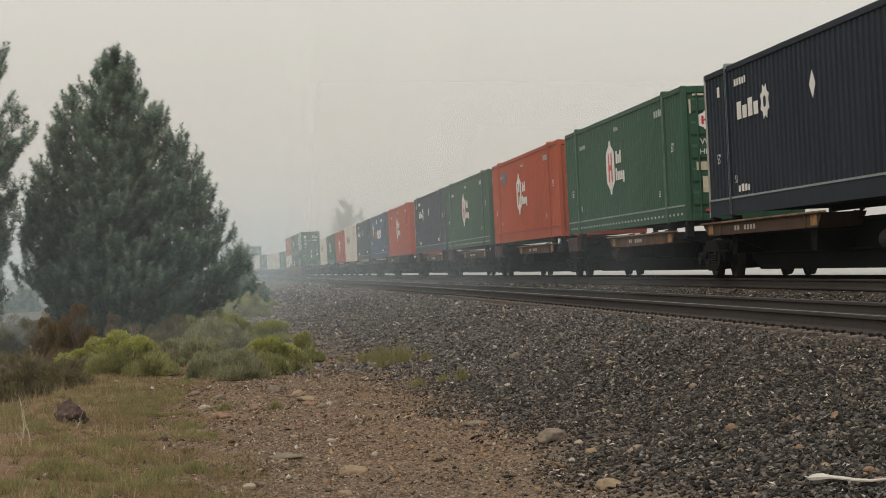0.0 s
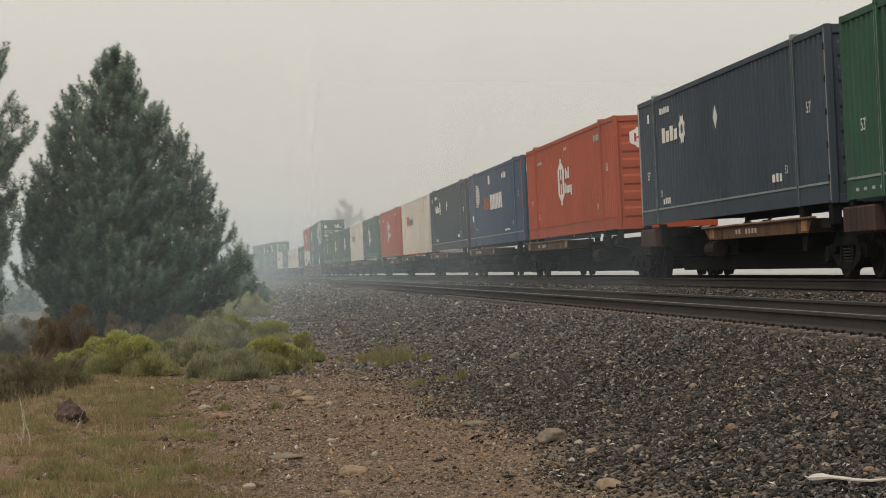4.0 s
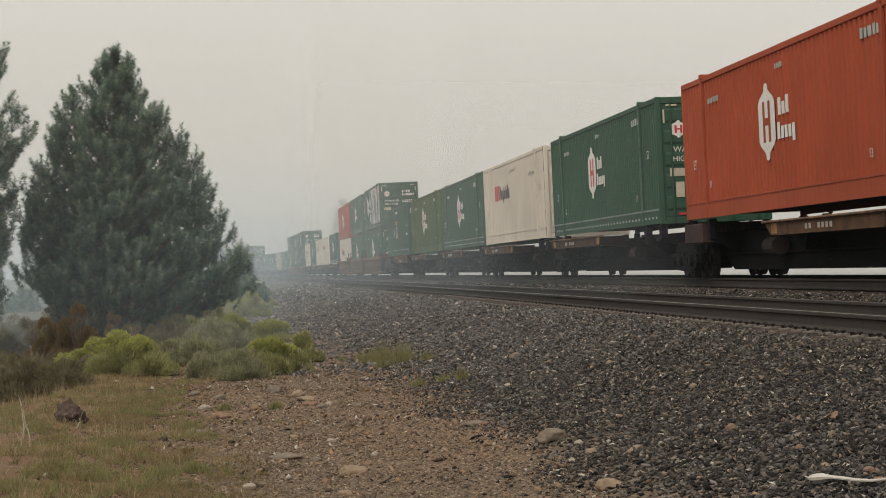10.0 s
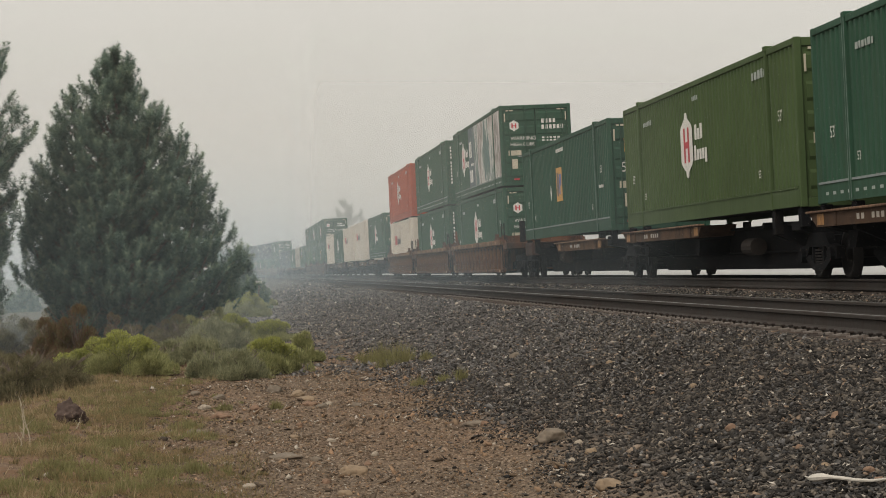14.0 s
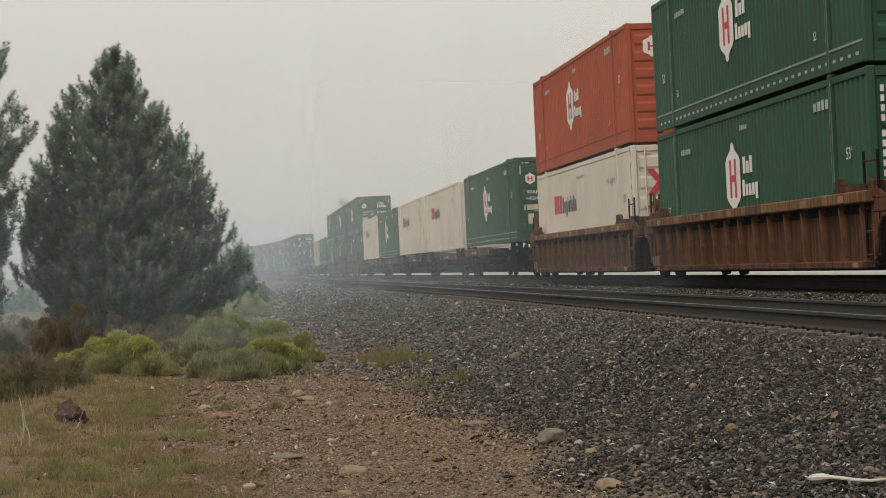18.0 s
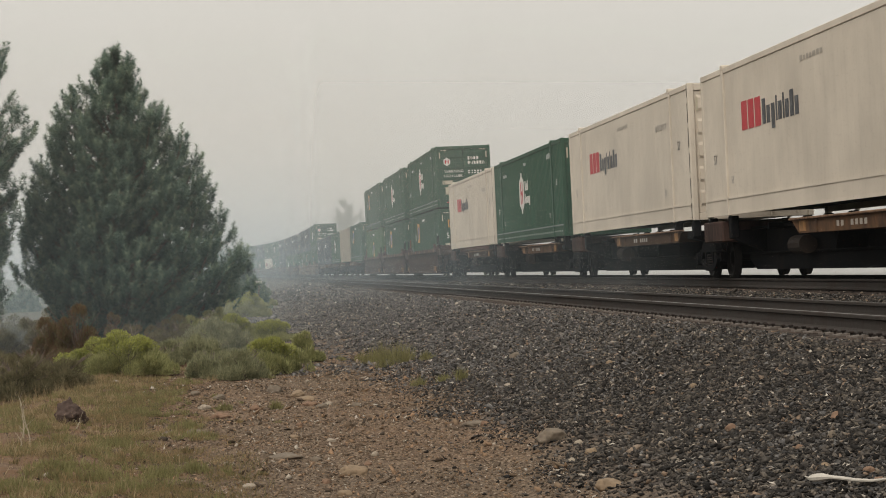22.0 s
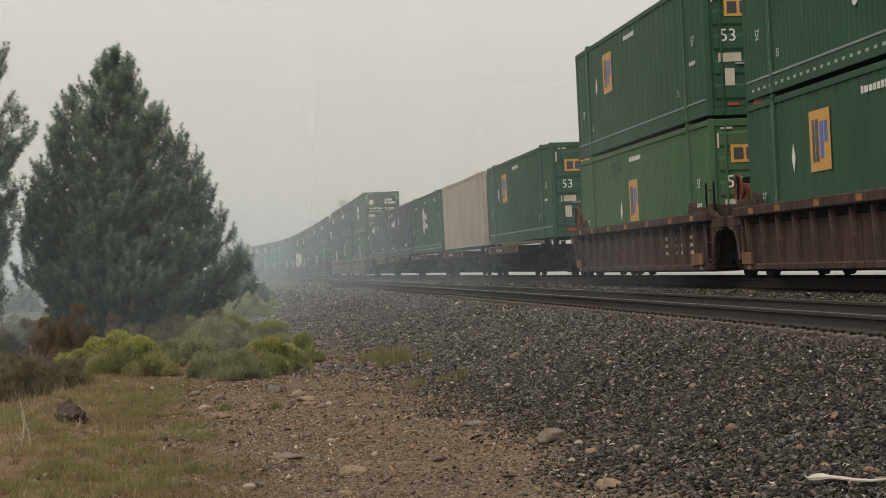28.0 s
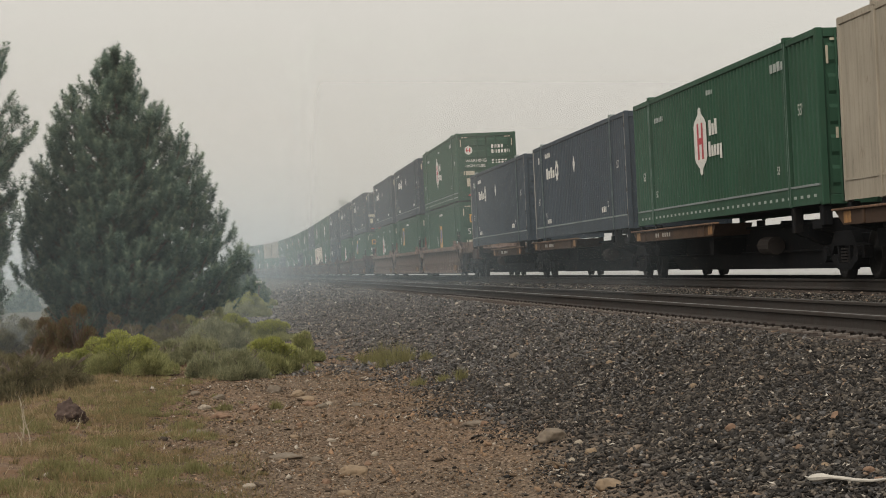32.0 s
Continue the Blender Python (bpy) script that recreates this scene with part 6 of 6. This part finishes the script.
def pine(x, y, z, left, right, seed, label, branches=200, leaders=(), per=100, shoot=0.40, width=0.012, low=0.0):
    """A pine: tapered trunk, limbs that sweep out and turn up, and a bottle brush of needles on every twig.
    left, right: (height, reach) of the limb tips on both sides; leaders: (dx, dy, foot, top) of side stems."""
    rng = np.random.default_rng(seed)
    tree = tagged(new("pine_tree"), label, "tree", "pines")
    tree.location = (x, y, z)
    wood, limb_mesh, feet, ways, sizes = Mesh(), Mesh(), [], [], []
    hl, rl = zip(*left)
    hr, rr = zip(*right)
    top = max(hl[-1], hr[-1])

    def stem(p, q, r0):
        for i in range(6):
            wood.tube(p + (q - p) * (i / 6), p + (q - p) * ((i + 1) / 6), r0 * (1 - i / 6) + 0.012, r0 * (1 - (i + 1) / 6) + 0.011, 8)

    def tuft(p, way, size):
        feet.append(tuple(p)), ways.append(tuple(way)), sizes.append(size)

    stem(Vector((0, 0, -0.3)), Vector((0, 0, top * 0.985)), 0.016 * top)
    grid = np.linspace(low, top, 160)
    weight = np.interp(grid, hl, rl) + np.interp(grid, hr, rr) + 0.7
    weight *= 1.35 - 0.6 * grid / top
    tips = np.interp((np.arange(branches) + rng.random(branches)) / branches, np.cumsum(weight) / weight.sum(), grid)
    for i, tip in enumerate(tips):
        a = i * 2.399963 + rng.uniform(-0.5, 0.5)
        lx, ly = math.cos(a), math.sin(a)
        side = float(np.interp(tip, hl, rl) if lx < 0 else np.interp(tip, hr, rr))
        depth = 0.42 * float(np.interp(tip, hl, rl) + np.interp(tip, hr, rr))
        env = lx * lx * side + ly * ly * depth
        reach = max(0.06, env * 1.04 - 0.06) * (rng.uniform(0.80, 1.0) if rng.random() < 0.75 else rng.uniform(0.45, 0.8))
        rise = 0.30 + 0.55 * tip / top
        c0 = Vector((0, 0, max(0.25, tip - 0.42 - reach * rise)))
        end = Vector((lx * reach, ly * reach, tip - 0.42))
        cross = Vector((-ly, lx, 0))
        prev = c0
        for j in range(1, 6):
            t = j / 5
            q = Vector((end.x * t, end.y * t, c0.z + (end.z - c0.z) * t ** 1.7))
            limb_mesh.tube(prev, q, 0.028 * (1.15 - t), 0.028 * (0.95 - t) + 0.004, 5)
            if t > 0.3:
                for m in range(3 + int(reach * 0.8)):
                    f = rng.random()
                    spread = rng.choice((-1, 1)) * rng.uniform(0.05, 0.34) * min(1.0, reach) * (1.25 - 0.5 * t)
                    p = prev + (q - prev) * f + cross * spread + Vector((0, 0, rng.uniform(-0.10, 0.16)))
                    limb_mesh.tube(prev + (q - prev) * f, p, 0.008, 0.005, 3)
                    tuft(p, (lx * 0.55 + cross.x * spread * 1.3 + rng.normal() * 0.2, ly * 0.55 + cross.y * spread * 1.3 + rng.normal() * 0.2, 0.35 + 0.6 * t), shoot * rng.uniform(0.75, 1.15))
            prev = q
        for m in range(3):
            tuft(end + Vector((rng.normal() * 0.07, rng.normal() * 0.07, rng.uniform(-0.12, 0.04))), (lx * 0.35 + rng.normal() * 0.2, ly * 0.35 + rng.normal() * 0.2, 1.0), shoot * rng.uniform(0.85, 1.25))
    for dx, dy, foot_z, top_z in leaders:
        p, q = Vector((dx * 0.72, dy * 0.72, foot_z)), Vector((dx, dy, top_z - 0.46))
        stem(p, q, 0.03)
        for j in range(int((top_z - foot_z) * 16) + 3):
            f = 1 - (j / ((top_z - foot_z) * 16 + 3)) ** 1.2
            a, r = j * 2.4, 0.04 + 0.42 * (1 - f)
            b = p + (q - p) * f
            tuft(b + Vector((math.cos(a) * r, math.sin(a) * r, -0.1)), (math.cos(a) * 0.4, math.sin(a) * 0.4, 1.0), shoot * rng.uniform(0.85, 1.15))
        tuft(q, (0, 0, 1), shoot * 1.1)
    for j in range(4):
        tuft(Vector((0, 0, top - 0.5 - 0.16 * j)), (rng.normal() * 0.15, rng.normal() * 0.15, 1.0), shoot)
    part("trunk", wood, "bark", tree, "rough brown trunk")
    part("branch_wood", limb_mesh, "bark", tree)
    feet, ways, sizes = np.array(feet), unit(np.array(ways)), np.array(sizes)
    n = len(feet) * per
    way, sz = np.repeat(ways, per, 0), np.repeat(sizes, per)
    t = rng.random(n)
    ray = unit(np.cross(way, rng.normal(size=(n, 3))))
    b = np.repeat(feet, per, 0) + way * (sz * t)[:, None]
    d = unit(ray * (1.0 - 0.2 * t ** 4)[:, None] + way * (0.45 + 0.35 * t ** 3)[:, None] + rng.normal(size=(n, 3)) * 0.15)
    ln = shoot * rng.uniform(0.30, 0.42, n) * np.minimum(1.0, 0.6 + 1.6 * t) * (1.0 - 0.3 * t ** 6)
    crown = needle_soup(rng, b, d, ln, width * rng.uniform(0.7, 1.3, n), "needle", "crown")
    # random tone per shoot, plus tip highlights put into the colour
    tip_light_tone = 0.5 * np.repeat(rng.random(len(feet)), per) + 0.5 * t ** 1.5
    crown.attributes.new("tip_light_tone", "FLOAT", "POINT").data.foreach_set("value", np.repeat(tip_light_tone, 3).astype(np.float32))
    part("crown", crown, None, tree, "dense brushes of dark green needles")
    return tree


PINE_LEFT = [(0.55, 0.9), (0.97, 1.6), (1.43, 1.5), (1.75, 1.75), (2.09, 2.4), (2.3, 1.75), (2.5, 1.7), (2.95, 2.12), (3.65, 2.02), (4.37, 2.0), (4.67, 1.8), (5.13, 1.55), (5.57, 1.44), (5.96, 1.22), (6.34, 1.05), (6.66, 0.68), (6.98, 0.5), (7.29, 0.06)]
PINE_RIGHT = [(0.55, 1.2), (1.10, 2.1), (1.38, 2.5), (1.63, 3.1), (2.05, 3.33), (2.5, 2.98), (2.88, 2.7), (3.53, 2.35), (4.16, 2.25), (4.48, 1.95), (4.67, 1.72), (5.13, 1.42), (5.7, 1.2), (6.08, 0.78), (6.47, 0.56), (6.98, 0.38), (7.29, 0.08)]
pine(-7.78, 50.0, -1.75, PINE_LEFT, PINE_RIGHT, 7, "bushy dark green young pine behind the shrubs", 380,
     [(1.59, -0.2, 3.2, 5.44), (2.49, 0.1, 1.8, 3.6), (-1.80, 0.1, 2.6, 4.7), (-0.30, 0.1, 5.8, 7.26), (0.27, -0.1, 5.9, 7.1), (-1.05, -0.3, 4.6, 6.35), (0.9, -0.5, 4.0, 5.9), (2.95, 0.2, 1.2, 2.7), (2.0, -0.4, 1.6, 3.9), (2.35, -0.5, 1.0, 3.0), (2.75, -0.3, 0.8, 2.45), (-2.1, -0.2, 1.4, 3.4), (2.08, -0.2, 2.9, 4.45), (1.88, 0.2, 3.2, 4.95), (2.2, 0.2, 2.8, 4.15), (1.12, -0.2, 4.3, 6.0), (-1.45, 0.1, 4.2, 5.6), (-2.0, -0.2, 2.5, 3.85), (-2.2, 0.1, 1.8, 3.05)], 88, 0.36, 0.0135)
SIDE_LEFT = [(0.66, 1.09), (2.19, 1.97), (4.37, 2.19), (7.1, 1.31), (9.4, 0.11)]
SIDE_RIGHT = [(0.87, 0.6), (1.42, 1.1), (1.75, 0.95), (2.19, 1.15), (2.84, 1.28), (3.39, 1.42), (4.15, 1.52), (4.48, 1.42), (4.86, 1.75), (5.25, 1.99), (5.85, 1.97), (6.01, 1.31), (6.18, 0.66), (6.39, 1.04), (6.89, 1.15), (7.32, 1.01), (8.2, 0.66), (9.4, 0.11)]
pine(-10.92, 47.0, -1.85, SIDE_LEFT, SIDE_RIGHT, 9, "open-crowned dark pine with gaps between its limbs", 210, (), 70, 0.37, 0.0135)
pine(-9.10, 97.0, -2.4, [(0.4, 1.3), (1.6, 0.9), (3.1, 0.1)], [(0.4, 1.3), (1.5, 1.1), (2.4, 0.6), (3.1, 0.1)], 12, "hazy smaller pine beyond the big pine", 70, (), 70, 0.5, 0.026)
pine(-22.19, 480.0, 0.0, [(1.5, 3.4), (8.0, 3.4), (12.5, 2.9), (15.3, 1.8), (16.6, 0.5)], [(1.5, 4.0), (8.0, 4.2), (12.5, 4.0), (14.8, 3.2), (16.0, 0.9)], 15, "faint pine far behind the train in smoke", 60, (), 36, 1.6, 0.12)
pine(-31.9, 160.0, -3.4, [(0.3, 1.3), (1.6, 1.1), (2.6, 0.2)], [(0.3, 1.3), (1.6, 1.1), (2.6, 0.2)], 18, "faint small pine down in the smoky hollow", 50, (), 60, 0.6, 0.035)


def patches(s, u, size, seed):
    """Smooth random patches, 0 to 1, about size metres across."""
    g = np.random.default_rng(seed).random((97, 97))
    a, b = np.mod(s / size, 96), np.mod(u / size, 96)
    i, j = a.astype(int), b.astype(int)
    fa, fb = a - i, b - j
    fa, fb = fa * fa * (3 - 2 * fa), fb * fb * (3 - 2 * fb)
    return (g[i, j] * (1 - fa) + g[i + 1, j] * fa) * (1 - fb) + (g[i, j + 1] * (1 - fa) + g[i + 1, j + 1] * fa) * fb


def build_grass():
    rng = np.random.default_rng(31)
    n = 330000
    s, u = rng.uniform(11.5, 36, n), rng.uniform(10.2, 14.2, n)
    cl = 1.4 * (patches(s / 3, u, 0.8, 3) - 0.5) + 1.3 * (patches(s / 3, u, 0.27, 4) - 0.5) + 0.9 * (patches(s / 2.5, u, 0.1, 5) - 0.5)
    keep = rng.random(n) < np.clip((u - 10.1 - 0.065 * (s - 12)) / 0.9, 0.0, 1) * np.clip(0.08 + 1.5 * cl, 0.01, 1)
    s, u, cl = s[keep], u[keep], cl[keep]
    n = len(s)
    x, y, z = place(s, u, ground_z(s, u))
    b = np.stack([x, y, z - 0.005], 1)
    d = unit(np.stack([rng.normal(0, 0.6, n), rng.normal(0, 0.6, n), np.ones(n)], 1))
    ln = rng.uniform(0.012, 0.045, n) * np.clip(1 + 1.3 * cl, 0.35, 2.0)
    me = blades(rng, b, d, ln, rng.uniform(0.003, 0.006, n), "grass", "dry_grass")
    tagged(new("dry_grass", me), "short dry straw and olive grass over reddish dirt", "grass", kind="stuff")


build_grass()


def build_straw():
    """Sparse taller straw with pale heads over the short grass."""
    rng = np.random.default_rng(41)
    n = 4500
    s, u = rng.uniform(12, 36, n), rng.uniform(10.6, 14.0, n)
    cl = patches(s / 3, u, 0.5, 13)
    keep = (rng.random(n) < np.clip((u - 10.6 - 0.06 * (s - 12)) / 0.8, 0, 1)) & (cl > 0.5)
    s, u = s[keep], u[keep]
    n = len(s)
    x, y, z = place(s, u, ground_z(s, u))
    d = unit(np.stack([rng.normal(0, 0.28, n), rng.normal(0, 0.28, n), np.ones(n)], 1))
    me = blades(rng, np.stack([x, y, z], 1), d, rng.uniform(0.10, 0.24, n), rng.uniform(0.003, 0.0055, n), "straw", "dry_straw")
    tagged(new("dry_straw", me), "pale dry straw stalks standing over the short grass", "grass", kind="stuff")


build_straw()


def build_clumps():
    """Tussocks and weedy tufts of uneven size on bare reddish dirt, thick in places and thin in others."""
    rng = np.random.default_rng(47)
    n = 6200
    s, u = 11.5 + 26 * rng.random(n) ** 1.2, rng.uniform(10.2, 14.6, n)
    cl = patches(s / 2.6, u, 0.75, 23) + 0.6 * patches(s / 2.2, u, 0.24, 24)
    keep = rng.random(n) < np.clip((u - 10.2 - 0.065 * (s - 12)) / 0.9, 0.02, 1) * np.clip((cl - 0.62) * 2.6, 0.03, 1)
    s, u, cl = s[keep], u[keep], cl[keep]
    pick = rng.random(len(s)) + 0.6 * (patches(s / 2.6, u, 0.9, 29) - 0.5)
    for name, mat, label, some in (("green_bunchgrass", "tuft", "olive-green tussocks of grass on reddish dirt", pick > 0.52),
                                   ("straw_bunchgrass", "grass", "straw-brown tussocks of grass on reddish dirt", (pick <= 0.52) & (pick > 0.16)),
                                   ("pale_bunchgrass", "straw", "pale dry tussocks of grass on reddish dirt", pick <= 0.16)):
        m = int(some.sum())
        each = 58
        r = np.repeat(rng.lognormal(-2.75, 0.42, m) * np.clip(0.6 + 0.7 * (cl[some] - 0.7), 0.6, 1.5), each)
        h = np.repeat(rng.uniform(0.03, 0.105, m), each)
        x, y, z = (np.repeat(k, each) for k in place(s[some], u[some], ground_z(s[some], u[some])))
        a, q = rng.uniform(0, 2 * np.pi, m * each), np.sqrt(rng.random(m * each))
        base = np.stack([x + r * q * np.cos(a), y + r * q * np.sin(a), z - 0.004], 1)
        d = unit(np.stack([np.cos(a) * q * 0.6 + rng.normal(0, 0.42, m * each), np.sin(a) * q * 0.6 + rng.normal(0, 0.42, m * each), np.ones(m * each)], 1))
        tagged(new(name, blades(rng, base, d, h * rng.uniform(0.4, 1.3, m * each) * (1.1 - 0.5 * q * q), rng.uniform(0.004, 0.008, m * each), mat, name)), label, "grass", kind="stuff")


build_clumps()


def grass_tuft(x, y, w, h, seed):
    count = int(60 + 900 * w * (0.6 if y > 25 else 1.0))
    g = foot(x, y)
    rng = np.random.default_rng(seed)
    r, a = w / 2 * rng.random(count) ** 0.7, rng.uniform(0, 2 * np.pi, count)
    b = np.stack([r * np.cos(a), r * np.sin(a), np.full(count, -0.01)], 1)
    d = unit(np.stack([rng.normal(0, 0.32, count), rng.normal(0, 0.32, count), np.ones(count)], 1))
    me = blades(rng, b, d, h * rng.uniform(0.4, 1.1, count) * (1 - 0.4 * (r / (w / 2)) ** 2), rng.uniform(0.004, 0.008, count), "tuft", "grass_tuft")
    ob = new("grass_tuft", me)
    ob.location = (x, y, g)
    tagged(ob, "sparse green-yellow grass tuft growing through the gravel", "grass", "tufts in the gravel")


TUFTS = [ (-1.22, 36.05, 0.42, 0.34), (-0.98, 34.6, 0.30, 0.42), (-0.66, 33.2, 0.46, 0.44), (-0.92, 33.0, 0.28, 0.30), (-1.44, 37.11, 0.3, 0.2), (-0.32, 27.34, 0.22, 0.17), (0.23, 25.95, 0.16, 0.22), (0.01, 27.23, 0.2, 0.15), (-0.24, 31.29, 0.22, 0.2), (-1.91, 24.11, 0.16, 0.14), (-1.8, 37.18, 0.18, 0.12), (-2.53, 24.39, 0.2, 0.12), (-1.91, 16.18, 0.3, 0.14), (-2.62, 21.48, 0.4, 0.13), (-3.51, 26.99, 0.5, 0.12), (-3.39, 23.65, 0.45, 0.13), (-2.91, 18.86, 0.4, 0.12), (-2.58, 15.9, 0.35, 0.13), (-3.06, 16.41, 0.4, 0.12), (-4.18, 21.48, 0.4, 0.14), (-4.31, 25.26, 0.4, 0.12), (-2.14, 15.96, 0.3, 0.12), (-2.25, 19.95, 0.25, 0.1), (-3.02, 14.72, 0.4, 0.14), (-2.21, 14.86, 0.35, 0.13), (-3.62, 29.67, 0.5, 0.14) ]
for k, (x, y, w, h) in enumerate(TUFTS):
    grass_tuft(x, y, w, h, 60 + k)


def dead_stalk(x, y, h, lean, seed):
    g = foot(x, y)
    rng = random.Random(seed)
    m = Mesh()
    p = Vector((0, 0, -0.02))
    for i in range(6):
        q = p + Vector((lean * h / 6 + rng.uniform(-0.015, 0.015), 0, h / 6))
        m.tube(p, q, 0.008 - i * 0.0009, 0.0071 - i * 0.0009, 5)
        if i > 1:
            m.tube(q, q + Vector((rng.uniform(-0.08, 0.08), rng.uniform(-0.03, 0.03), rng.uniform(0.04, 0.10))), 0.003, 0.0012, 4)
        p = q
    ob = new("dead_stalk", m.data("dead_stalk", "dead_straw"))
    ob.location = (x, y, g)
    tagged(ob, "bleached dead weed stalk standing in dry grass", "weed", "dead stalks")


STALKS = [ (-3.88, 19.81, 0.36, -0.35), (-3.77, 21.67, 0.12, 0.1), (-3.83, 18.91, 0.25, 0.2), (-7.71, 82.67, 0.5, 0.5), (-7.04, 47.1, 0.5, 0.25), (-6.48, 44.33, 0.45, -0.3), (-4.01, 20.12, 0.4, -0.12), (-8.96, 96.88, 0.7, 0.45) ]
for k, (x, y, h, lean) in enumerate(STALKS):
    dead_stalk(x, y, h, lean, k)


def marker_board():
    """A low white marker beside the far track bed."""
    x, y, top = -7.71, 88.0, -0.21
    g = foot(x, y)
    ob = tagged(new("trackside_marker"), "small white marker board on a post beside the line", "marker")
    ob.location = (x, y, g)
    part("board", Mesh().cbox(-0.13, 0.13, -0.02, 0.02, top - g - 0.10, top - g, 0.008), "mark", ob)
    part("post", Mesh().cbox(-0.02, 0.02, 0.02, 0.05, -0.2, top - g - 0.02, 0.006), "bark", ob)


marker_board()
build_ties()


# ---------------------------------------------------------------- what moves
def motions():
    times = [2.0 * i for i in range(17)]
    for thing, mid, z in TRAIN:
        walk(thing, [(t, car_pose(mid - run(t)) @ Matrix.Translation((0, 0, z))) for t in times])


motions()
